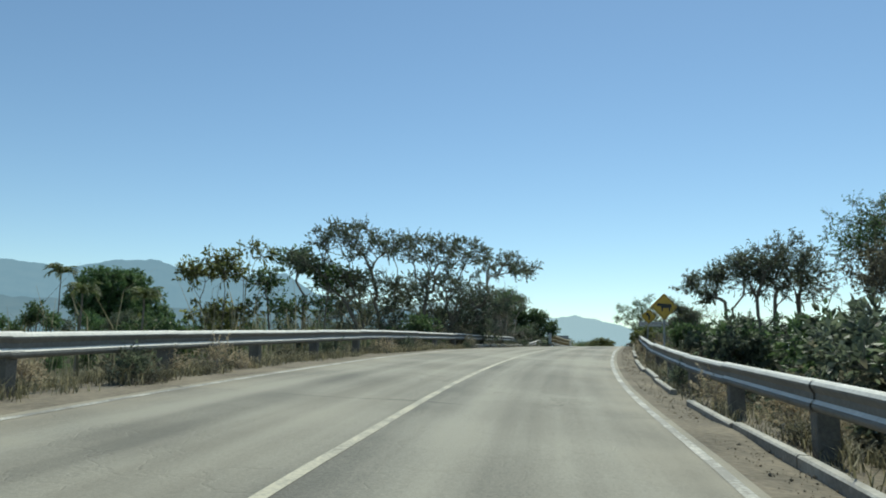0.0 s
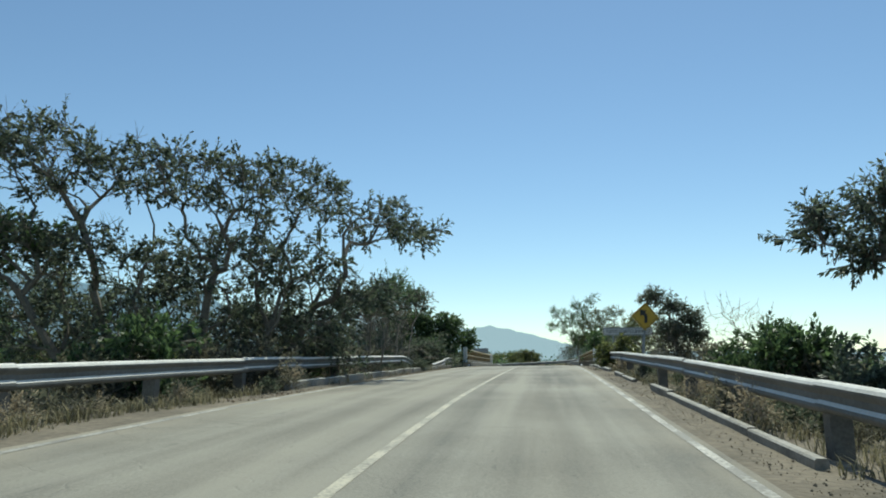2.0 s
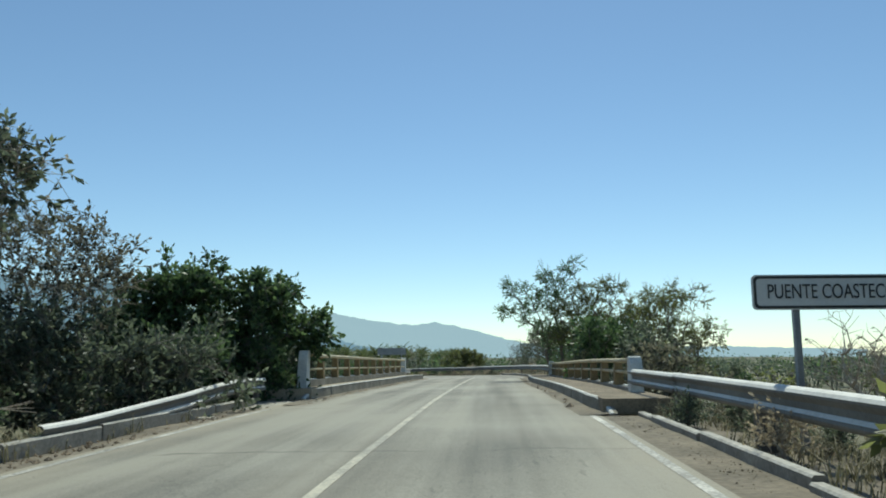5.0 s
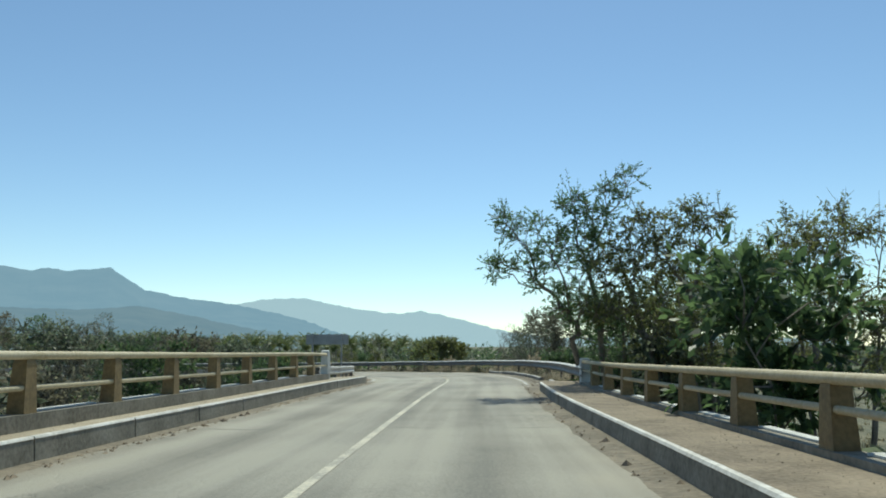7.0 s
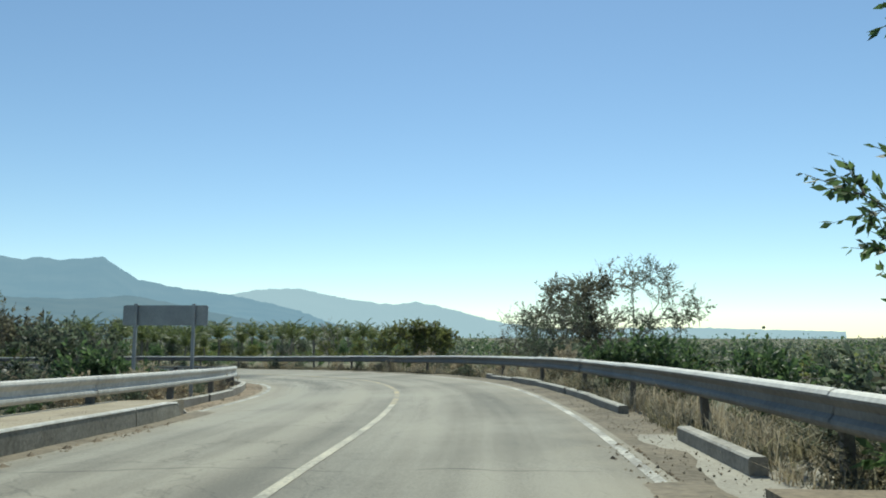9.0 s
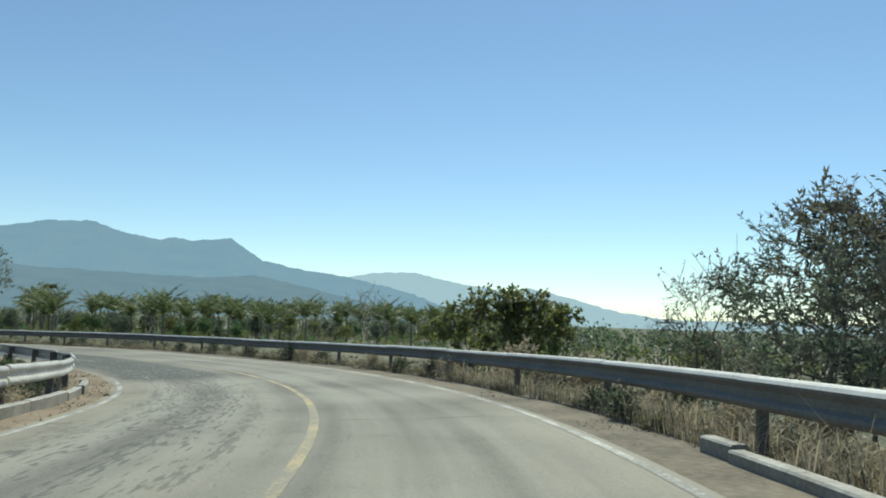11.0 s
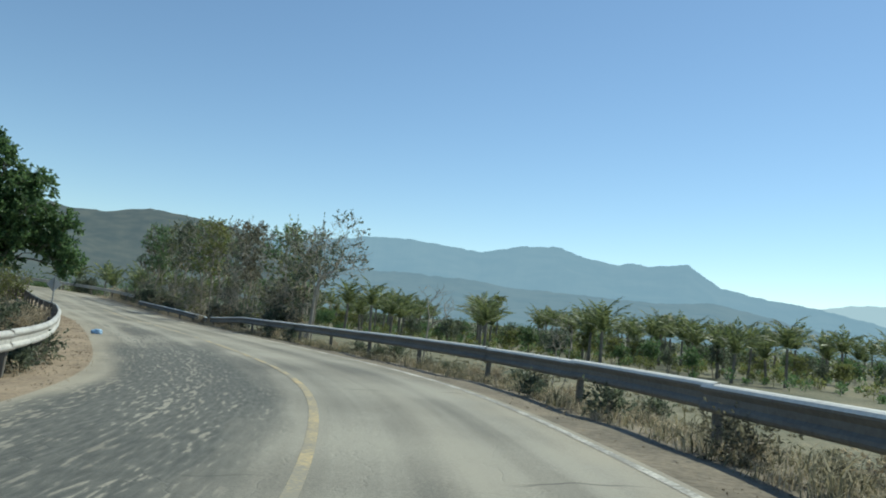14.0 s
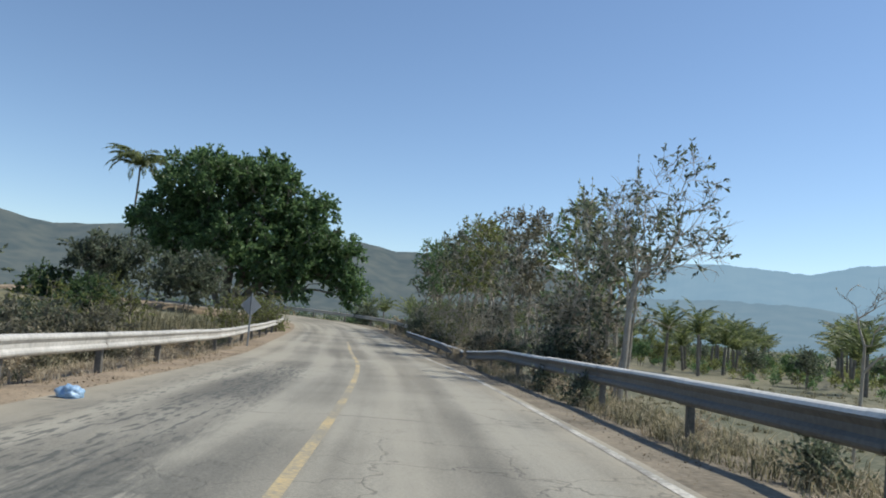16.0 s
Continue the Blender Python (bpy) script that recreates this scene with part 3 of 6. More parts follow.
def swept(name, s0, s1, sec, mat, e, at, label="", n=9, flare=None, rise=None):
    q = np.linspace(s0, s1, n)
    k = len(sec)
    fl = np.array([flare(x) for x in q]) if flare else 0 * q
    up = np.array([rise(x) for x in q]) if rise else 0 * q
    v = np.stack([on_road(q, a + fl) + np.stack([0 * q, 0 * q, c + up * (c > 0)], -1) for a, c in sec], 1).reshape(-1, 3) - np.array(at)
    f = [(p * k + j, p * k + (j + 1) % k, (p + 1) * k + (j + 1) % k, (p + 1) * k + j) for p in range(n - 1) for j in range(k)]
    f += [tuple(range(k - 1, -1, -1)), tuple((n - 1) * k + j for j in range(k))]
    return child(name, mesh_from(name, v, f, mat), e, label)


swept("deck", 67, 101, ((-4.6, 0.0), (-4.6, -0.9), (4.8, -0.9), (4.8, 0.0)), bridge_mat, bridge, bridge_at)
for s0, s1, l, sg, up, top_mat, top_label in ((72.4, 104.5, -3.27, -1, 0.03, walk_mat, "dusty concrete walkway"), (66.2, 96.2, 3.36, 1, 0.0, walk_litter_shade, "concrete walkway with trodden leaf litter, darkened as tree shade")):
    fl = lambda s, s0=s0, s1=s1, sg=sg: sg * 0.16 * (max(0, 1 - (s - s0) / 1.6) + 0.6 * max(0, 1 - (s1 - s) / 1.6))
    fall = lambda s, s0=s0, s1=s1, up=up: up - 0.24 * (max(0, 1 - (s - s0) / 0.7) + max(0, 1 - (s1 - s) / 0.7))
    swept("walkway", s0 + 0.3, s1 - 0.3, ((l + sg * 0.08, 0.0), (l + sg * 0.08, 0.274), (l + sg * 1.35, 0.262), (l + sg * 1.35, 0.0)), top_mat, bridge, bridge_at, top_label, 20, rise=lambda s, up=up: up)
    n = int((s1 - s0) / 2.4)
    rk = random.Random(77)
    for i in range(n):
        a, b = s0 + (s1 - s0) * i / n, s0 + (s1 - s0) * (i + 1) / n - rk.uniform(0.015, 0.05)
        d = rk.uniform(-0.012, 0.012)
        swept("kerb_stone", a, b, ((l + d - sg * 0.01, -0.05), (l + d + sg * 0.012, 0.255), (l + d + sg * 0.025, 0.268), (l + sg * 0.14, 0.27), (l + sg * 0.14, -0.05)), grime_and_shade, bridge, bridge_at, "stained kerb stone", 5, fl, fall)
        swept("white_edge", a, b, ((l + d + sg * 0.004, 0.250), (l + d + sg * 0.02, 0.276), (l + sg * 0.075, 0.279), (l + sg * 0.075, 0.262)), kerb_white, bridge, bridge_at, "white kerb edge", 5, fl, fall)


def bridge_railing(s0, s1, l0, l1, tall, wall, label, seed):
    """Tapered posts on a plinth, two round rails, an end pillar at each end. l0, l1: its distance from the middle line at either end; tall: stretch of all above the plinth; wall: height of the plinth."""
    rng = random.Random(seed)
    place = lambda s: l0 + (l1 - l0) * (s - s0) / (s1 - s0)
    at = on_road((s0 + s1) / 2, place((s0 + s1) / 2), 0.26)
    e = thing("bridge_railing", at, label, "railing", group="bridge railings")
    toward = -1 if l0 > 0 else 1
    gaps = 11
    high = lambda z: 0.40 + (z - 0.40) * tall
    # low wall under the posts, with open scuppers between
    # the plinth's shade is put into its colour by the dark kerb material
    swept("plinth", s0, s1, ((-0.13, 0.1), (-0.13, wall), (0.13, wall), (0.13, 0.1)), grime_and_shade, e, at, "concrete plinth, coloured dark as shade", 16, place)
    for i in range(1, gaps):
        s = s0 + (s1 - s0) * i / gaps
        p = on_road(s, place(s)) - at
        m = Matrix.Translation(p) @ Matrix.Rotation(radians(heading(s)), 4, "Z")
        bm = bmesh.new()
        z0, z1 = wall - 0.03, high(1.03)
        ring = []
        for z, w, d in ((z0, 0.135, 0.115), (z0 + 0.06, 0.13, 0.11), (z1 - 0.05, 0.095, 0.09), (z1, 0.08, 0.078)):
            ring.append([bm.verts.new(m @ Vector((x * d, y * w + rng.uniform(-0.004, 0.004), z))) for x, y in ((-1, -1), (1, -1), (1, 1), (-1, 1))])
        for lo, up in zip(ring, ring[1:]):
            for j in range(4):
                bm.faces.new((lo[j], lo[(j + 1) % 4], up[(j + 1) % 4], up[j]))
        bm.faces.new(ring[-1])
        bm.faces.new(ring[0][::-1])
        child("post", bm_mesh("post", bm, post_paint), e, "ochre stained concrete post")
        q = s - (s1 - s0) / gaps / 2
        swept("coping", q - (s1 - s0) / gaps * 0.33, q + (s1 - s0) / gaps * 0.33, ((-toward * 0.03, wall + 0.003), (-toward * 0.03, wall + 0.022), (-toward * 0.15, wall + 0.024), (-toward * 0.15, wall - 0.04)), pale_wall, e, at, "pale coping strip", 3, place)
    for nm, h, r in (("top_rail", 1.07, 0.054), ("middle_rail", 0.74, 0.036)):
        sec = [(math.cos(a) * r + toward * 0.05, high(h) + math.sin(a) * r) for a in np.linspace(0, 2 * math.pi, 11)[:-1]]
        ob = swept(nm, s0 + 0.1, s1 - 0.1, sec, rail_paint, e, at, "faded yellow concrete rail", 16, place)
        ob.data.polygons.foreach_set("use_smooth", [len(f.vertices) == 4 for f in ob.data.polygons])
    for s, way in ((s0, -1), (s1, 1)):
        p = on_road(s, place(s)) - at
        bm = bmesh.new()
        m = Matrix.Translation(p) @ Matrix.Rotation(radians(heading(s)), 4, "Z")
        prof = ((-0.20, -0.45), (-0.20, high(1.17)), (-0.07, high(1.2)), (0.05, high(1.18)), (0.14, high(1.0)), (0.20, high(0.66)), (0.23, -0.45))
        a = [bm.verts.new(m @ Vector((-0.13, way * y, z))) for y, z in prof]
        b = [bm.verts.new(m @ Vector((0.13, way * y, z))) for y, z in prof]
        bm.faces.new(a)
        bm.faces.new(b[::-1])
        for i in range(len(prof)):
            j = (i + 1) % len(prof)
            bm.faces.new((a[i], b[i], b[j], a[j]))
        bmesh.ops.bevel(bm, geom=bm.edges[:], offset=0.012, segments=1, affect="EDGES")
        child("end_pillar", bm_mesh("end_pillar", bm, pale_wall), e, "whitewashed concrete end pillar with a curved back")
    return e


bridge_railing(73.7, 98.7, -3.82, -4.06, 1.18, 0.50, "ochre and white concrete railing on the bridge walkway", 21)
bridge_railing(69.0, 93.8, 4.5, 4.6, 0.76, 0.33, "ochre and white concrete bridge railing in tree shade", 22)

# ---- signs ----
sign_yellow = mottled("sign_yellow", (0.44, 0.27, 0.03), (0.62, 0.40, 0.05), 3, 30, 0.5, bump=0.02)
sign_black = mottled("sign_black", (0.02, 0.02, 0.02), (0.045, 0.045, 0.04), 5, 30, 0.5, bump=0.0)
sign_white = mottled("sign_white", (0.55, 0.55, 0.54), (0.72, 0.72, 0.70), 3, 30, 0.5, bump=0.02)
sign_grey = mottled("sign_grey", (0.22, 0.23, 0.24), (0.36, 0.37, 0.38), 3, 30, 0.5, 0.6, bump=0.05)


def plate_bm(outline, depth, y=0.0, bevel=0.0):
    bm = bmesh.new()
    f = bm.faces.new([bm.verts.new((x, y, z)) for x, z in outline])
    r = bmesh.ops.extrude_face_region(bm, geom=[f])
    bmesh.ops.translate(bm, vec=(0, depth, 0), verts=[g for g in r["geom"] if isinstance(g, bmesh.types.BMVert)])
    return bm


def rounded(w, h, r, diamond=False, n=4):
    pts = []
    for cx, cz, a0 in ((w / 2 - r, h / 2 - r, 0), (-w / 2 + r, h / 2 - r, 90), (-w / 2 + r, -h / 2 + r, 180), (w / 2 - r, -h / 2 + r, 270)):
        for k in range(n + 1):
            a = radians(a0 + 90 * k / n)
            pts.append((cx + r * math.cos(a), cz + r * math.sin(a)))
    if diamond:
        c = math.sqrt(0.5)
        pts = [((x - z) * c, (x + z) * c) for x, z in pts]
    return pts


def pole_bm(h, w=0.06, x=0.0, y=0.03):
    bm = bmesh.new()
    box_bm(bm, w, w, h, (x, y + w / 2, h / 2), 0.006)
    return bm


def diamond_sign(at, turn, top, shapes, label, name, tilt=0.0, side=0.88):
    """at: the foot of the pole; top: height of the plate's upper corner above it."""
    e = thing(name, at, label, "road sign", turn=turn)
    mid = top - side * math.sqrt(0.5)
    child("pole", bm_mesh("pole", pole_bm(top - 0.12), sign_grey), e, "grey steel post")
    plate = child("plate", bm_mesh("plate", plate_bm([(x, z + mid) for x, z in rounded(side, side, 0.06, True)], 0.03), sign_yellow), e, "yellow diamond plate")
    rim = [(x, z + mid) for x, z in rounded(side - 0.05, side - 0.05, 0.05, True)]
    rin = [(x, z + mid) for x, z in rounded(side - 0.08, side - 0.08, 0.045, True)]
    k = len(rim)
    child("border", mesh_from("border", [(x, -0.004, z) for x, z in rim + rin], [(i, (i + 1) % k, k + (i + 1) % k, k + i) for i in range(k)], sign_black), plate, "thin black border")
    for nm, outline in shapes:
        child(nm, bm_mesh(nm, plate_bm([(x, z + mid) for x, z in outline], 0.004, -0.006), sign_black), plate, "black symbol")
    e.matrix_world = e.matrix_world @ Matrix.Rotation(radians(tilt), 4, "Y")
    return e


COW = ((-0.33, 0.02), (-0.36, 0.10), (-0.30, 0.13), (-0.31, 0.18), (-0.26, 0.15), (-0.10, 0.14), (0.30, 0.13), (0.34, 0.08), (0.33, -0.10), (0.30, -0.10), (0.30, 0.0),
       (0.27, -0.04), (0.27, -0.22), (0.21, -0.22), (0.20, -0.05), (0.02, -0.08), (-0.06, -0.05), (-0.07, -0.22), (-0.13, -0.22), (-0.14, -0.04), (-0.20, 0.03))
ARROW = ((0.10, -0.28), (0.10, 0.02), (0.06, 0.12), (-0.02, 0.18), (0.06, 0.27), (-0.24, 0.29), (-0.21, -0.01), (-0.13, 0.07), (-0.06, 0.04), (-0.03, -0.04), (-0.03, -0.28))


def foot(x, y, z=None):
    return (x, y, float(ground_height(np.array([x]), np.array([y]))[0]) - 0.3 if z is None else z)


diamond_sign((8.28, 28.13, -0.85), 2, 3.03, (("cattle_symbol", [(x * 0.81, z * 0.81) for x, z in COW]),), "yellow diamond cattle warning sign on a post by the rail", "cattle_sign", 0.5, 0.715)
diamond_sign((12.69, 46.94, -0.4), -8, 3.05, (("bend_arrow", [(x * 0.765, z * 0.765) for x, z in ARROW]),), "yellow diamond bend warning sign before the bridge", "bend_sign", 4.0, 0.67)

name_sign = thing("bridge_name_sign", (16.6, 58.75, -0.7), "white bridge name board on two posts behind the rail", "road sign", turn=-12)
for x in (-0.72, 0.72):
    child("pole", bm_mesh("pole", pole_bm(3.0, 0.07, x), sign_grey), name_sign, "grey steel post")
name_plate = child("plate", bm_mesh("plate", plate_bm([(x, z + 2.83) for x, z in rounded(2.44, 0.40, 0.05)], 0.03), sign_white), name_sign, "white plate")
_o, _i = rounded(2.41, 0.37, 0.05), rounded(2.35, 0.31, 0.04)
child("border", mesh_from("border", [(x, -0.004, z + 2.83) for x, z in _o + _i], [(k, (k + 1) % len(_o), len(_o) + (k + 1) % len(_o), len(_o) + k) for k in range(len(_o))], sign_black), name_plate, "thin black border")


def lettering(text, size, width, at, mat, parent):
    cu = bpy.data.curves.new("lettering", "FONT")
    cu.body, cu.size, cu.align_x, cu.align_y, cu.extrude = text, size, "CENTER", "CENTER", 0.002
    tmp = bpy.data.objects.new("lettering", cu)
    me = bpy.data.meshes.new_from_object(tmp)
    bpy.data.objects.remove(tmp)
    xs = [v.co.x for v in me.vertices]
    k = width / (max(xs) - min(xs))
    me.transform(Matrix.Translation(at) @ Matrix.Rotation(math.pi / 2, 4, "X") @ Matrix.Diagonal((k, 1, 1, 1)))
    me.materials.clear()
    me.materials.append(mat)
    return child("lettering", me, parent, "black capital letters")


lettering("PUENTE COASTECOMATILLO", 0.235, 2.1, (0, -0.008, 2.83), sign_black, name_plate)

# the same board for the other direction, seen from behind past the bridge
back_sign = thing("bridge_name_sign", (17.2, 109.2, -1.2), "grey back of a bridge name board on two posts", "road sign", turn=168)
for x in (-0.75, 0.75):
    child("pole", bm_mesh("pole", pole_bm(3.35, 0.08, x), sign_grey), back_sign, "grey steel post")
child("plate", bm_mesh("plate", plate_bm([(x, z + 3.05) for x, z in rounded(2.2, 0.52, 0.05)], 0.03), sign_grey), back_sign, "bare metal back")
small_sign = thing("diamond_sign", (-21.5, 158.6, -1.5), "grey back of a tilted diamond road sign on a post", "road sign", turn=262)
child("pole", bm_mesh("pole", pole_bm(2.1), sign_grey), small_sign, "pale post")
child("plate", bm_mesh("plate", plate_bm([(x, z + 1.6) for x, z in rounded(0.60, 0.60, 0.05, True)], 0.03), sign_grey), small_sign, "bare metal back")

# ---- blue plastic bag on the verge ----
bag_mat = mottled("bag_mat", (0.16, 0.36, 0.62), (0.55, 0.72, 0.86), 9, 40, 0.35, bump=0.6, thin=0.2)
bm = bmesh.new()
bmesh.ops.create_icosphere(bm, subdivisions=4, radius=1.0)
for v in bm.verts:
    w = 1 + 0.30 * noise.noise(v.co * 1.6) + 0.16 * noise.noise(v.co * 4.5 + Vector((3, 1, 2))) + 0.06 * noise.noise(v.co * 11)
    v.co = Vector((v.co.x * 0.19 * w, v.co.y * 0.14 * w, max(v.co.z * 0.11 * w, -0.05)))
bag = new("plastic_bag", bm_mesh("plastic_bag", bm, bag_mat, True))
tagged(bag, "crumpled blue and white plastic bag on the brown verge", "bag")
bag.matrix_world = pose(-3.6, 149.0, -1.235, 0, 0, 35)

# ---- plants ----
bark = mottled("bark", (0.10, 0.085, 0.065), (0.27, 0.24, 0.20), 2.5, 25, 0.9, bump=0.5)
bark_dry = mottled("bark_dry", (0.24, 0.20, 0.155), (0.50, 0.44, 0.36), 3, 25, 0.9, bump=0.4)
leaf_olive = mottled("leaf_olive", (0.070, 0.088, 0.060), (0.205, 0.24, 0.155), 0.8, 9, 0.5, bump=0, island=0.7, thin=0.56)
leaf_green = mottled("leaf_green", (0.055, 0.092, 0.040), (0.15, 0.225, 0.09), 0.8, 9, 0.5, bump=0, island=0.7, thin=0.56)
leaf_fresh = mottled("leaf_fresh", (0.075, 0.135, 0.055), (0.20, 0.31, 0.125), 0.5, 6, 0.45, bump=0, island=0.7, thin=0.52)
leaf_dull = mottled("leaf_dull", (0.085, 0.085, 0.058), (0.24, 0.225, 0.15), 0.8, 9, 0.6, bump=0, island=0.8, thin=0.55)
leaf_gold = mottled("leaf_gold", (0.11, 0.125, 0.045), (0.28, 0.30, 0.105), 0.8, 9, 0.5, bump=0, island=0.8, thin=0.6)
pod_mat = mottled("pod_mat", (0.05, 0.038, 0.025), (0.14, 0.10, 0.065), 3, 20, 0.7, bump=0, island=0.6)
straw = mottled("straw", (0.32, 0.265, 0.175), (0.58, 0.49, 0.35), 0.5, 7, 0.8, bump=0, island=0.6, thin=0.4)
weed = mottled("weed", (0.12, 0.115, 0.065), (0.36, 0.32, 0.20), 0.5, 7, 0.8, bump=0, island=0.9, thin=0.4)
palm_leaf = mottled("palm_leaf", (0.075, 0.105, 0.042), (0.25, 0.285, 0.115), 0.5, 6, 0.5, bump=0, island=0.5, thin=0.48)


def unit(v):
    return v / np.maximum(np.linalg.norm(v, axis=-1, keepdims=True), 1e-9)


def tubes(p0, p1, r0, r1, sides=4):
    """Tapered tubes between rows of points, as loose quads."""
    p0, p1 = np.asarray(p0, float), np.asarray(p1, float)
    d = unit(p1 - p0)
    a = unit(np.cross(d, np.where(np.abs(d[:, 2:]) > 0.9, (1.0, 0, 0), (0, 0, 1.0))))
    b = np.cross(d, a)
    out = []
    for k in range(sides):
        t0, t1 = 2 * math.pi * k / sides, 2 * math.pi * (k + 1) / sides
        c0, c1 = a * math.cos(t0) + b * math.sin(t0), a * math.cos(t1) + b * math.sin(t1)
        out.append(np.stack([p0 + c0 * r0[:, None], p0 + c1 * r0[:, None], p1 + c1 * r1[:, None], p1 + c0 * r1[:, None]], 1))
    return np.concatenate(out).reshape(-1, 3)


def leaf_quads(rng, at, way, size, narrow=0.42, droop=0.25):
    """One pointed leaf for each place, along `way`, folded a little."""
    n = len(at)
    way = unit(way + rng.normal(0, 0.45, (n, 3)) - np.array((0, 0, droop)))
    side = unit(np.cross(way, rng.normal(0, 1, (n, 3))))
    up = np.cross(side, way)
    ln = size * rng.uniform(0.6, 1.35, (n, 1))
    w = ln * narrow / 2
    mid = at + way * ln * 0.5 + up * ln * 0.06
    return np.stack([at, mid + side * w, at + way * ln, mid - side * w], 1).reshape(-1, 3)


def limb(rng, a, b, n, wob, sag=0.0):
    t = np.linspace(0, 1, n + 1)[:, None]
    ln = np.linalg.norm(b - a)
    p = a + (b - a) * t + np.cumsum(rng.normal(0, wob * ln / n, (n + 1, 3)), 0) * (t > 0)
    p[:, 2] += sag * ln * np.sin(t[:, 0] * math.pi)
    return p


def grow_tree(seed, stems, blobs, limbs=14, twigs=9, leaves=10, leaf=0.13, narrow=0.42, trunk_r=0.11, bare=0.0, twig_len=0.55, droop=0.25, tips=0, sub=5, twig_wood=True, outer=3):
    """Bark and leaf quads of a tree about its foot. stems: feet with leaning tops; blobs: ellipsoids (x, y, z, rx, ry, rz) that the crown fills.
    The boughs reach for limbs * sub places in the crown, each from the nearest wood with a short way to the root; their girth follows what they carry."""
    rng = np.random.default_rng(seed)
    room = limbs * sub * 4 + len(stems) * 9 + 8
    P, way_len, up_of, open_to = np.zeros((room, 3)), np.zeros(room), np.full(room, -1), np.zeros(room, bool)
    floor_r = np.zeros(room)
    n = 0
    for x, y, tx, ty, tz in stems:
        p = limb(rng, np.array((x, y, -0.5)), np.array((tx, ty, tz)), 7, 0.05)
        for k in range(8):
            P[n], up_of[n], open_to[n] = p[k], n - 1 if k else -1, k >= 4
            way_len[n] = way_len[n - 1] + np.linalg.norm(p[k] - p[k - 1]) if k else 0.0
            floor_r[n] = trunk_r * (0.75 - 0.06 * k)
            n += 1
    vol = np.array([b[3] * b[4] * b[5] for b in blobs]) ** 0.7
    vol = vol / vol.sum()
    bl = np.array(blobs)[rng.choice(len(blobs), limbs * sub, p=vol)]
    rad = rng.random((len(bl), 1)) ** (0.75 if outer <= 3 else 0.42)
    goal = bl[:, :3] + unit(rng.normal(0, 1, (len(bl), 3)) + (0, 0, 0.12)) * rad * bl[:, 3:]
    heart = P[:n][open_to[:n]].mean(0)
    goal = goal[np.argsort(np.linalg.norm(goal - heart, axis=1))]
    ends = []
    for g in goal:
        gap = np.linalg.norm(P[:n] - g, axis=1)
        cost = gap + 0.38 * way_len[:n] + 0.5 * np.maximum(0, P[:n, 2] - g[2]) + np.where(open_to[:n], 0, 50.0)
        k = int(np.argmin(cost))
        d, m = gap[k], 3 if gap[k] > 1.1 else 2 if gap[k] > 0.45 else 1
        a = P[k].copy()
        for j in range(1, m + 1):
            t = j / m
            P[n] = a + (g - a) * t + (rng.normal(0, 0.07 * d, 3) + (0, 0, 0.10 * d * math.sin(t * math.pi)) if j < m else 0)
            up_of[n], open_to[n] = k, True
            way_len[n] = way_len[k] + np.linalg.norm(P[n] - P[k])
            k, n = n, n + 1
        ends.append(n - 1)
    P, up_of, floor_r = P[:n], up_of[:n], floor_r[:n]
    load = np.zeros(n)
    load[ends] = 1
    for k in range(n - 1, -1, -1):
        if up_of[k] >= 0:
            load[up_of[k]] += load[k]
    r = np.maximum(np.maximum(trunk_r * (load / max(load.max(), 1)) ** 0.6, 0.008), floor_r)
    kid = np.flatnonzero(up_of >= 0)
    seg = [[P[up_of[kid]]], [P[kid]], [np.minimum(r[up_of[kid]], r[kid] * 1.6)], [r[kid]]]
    ends = np.array(ends)
    base = np.repeat(P[ends], twigs, 0)
    lead = unit(np.repeat(P[ends] - P[up_of[ends]], twigs, 0))
    wdir = unit(lead * 0.55 + rng.normal(0, 0.6, base.shape) + (0, 0, 0.08))
    end = base + wdir * twig_len * rng.uniform(0.4, 1.25, (len(base), 1))
    if twig_wood:
        seg[0].append(base), seg[1].append(end), seg[2].append(np.full(len(base), 0.007)), seg[3].append(np.full(len(base), 0.003))
    # whole boughs stand bare, not single twigs alone
    keep = np.repeat(rng.random(len(ends)) > bare * 0.8, twigs) & (rng.random(len(base)) > bare * 0.3)
    lv, lw = [], []
    if keep.any():
        u = rng.uniform(0.12, 1.05, (keep.sum(), leaves, 1)) ** 0.8
        lv.append((base[keep][:, None] + (end - base)[keep][:, None] * u).reshape(-1, 3))
        lw.append(np.repeat(wdir[keep], leaves, 0))
    high = ends[np.argsort(-P[ends, 2])][:max(len(ends) // 3, 1)]
    for i in range(tips):
        k = high[rng.integers(0, len(high))]
        ln = rng.uniform(0.5, 1.1) * (1 + twig_len * 0.3)
        p = limb(rng, P[k], P[k] + unit(rng.normal(0, 0.4, 3) + (0, 0, 1.0)) * ln, 5, 0.06)
        seg[0].append(p[:-1]), seg[1].append(p[1:]), seg[2].append(np.linspace(0.012, 0.007, 5)), seg[3].append(np.linspace(0.011, 0.004, 5))
        m = leaves
        u = rng.uniform(0.3, 1.0, m)
        lv.append(np.stack([np.interp(u, np.linspace(0, 1, 6), p[:, c]) for c in range(3)], 1))
        lw.append(np.repeat(unit(p[-1] - p[0])[None], m, 0) + rng.normal(0, 0.5, (m, 3)))
    s = [np.concatenate(q) for q in seg]
    thick = s[2] > 0.03
    wood = np.concatenate([tubes(*(q[thick] for q in s), 6), tubes(*(q[~thick] for q in s), 3)])
    if not lv:
        return wood, None
    return wood, leaf_quads(rng, np.concatenate(lv), np.concatenate(lw), leaf, narrow, droop)


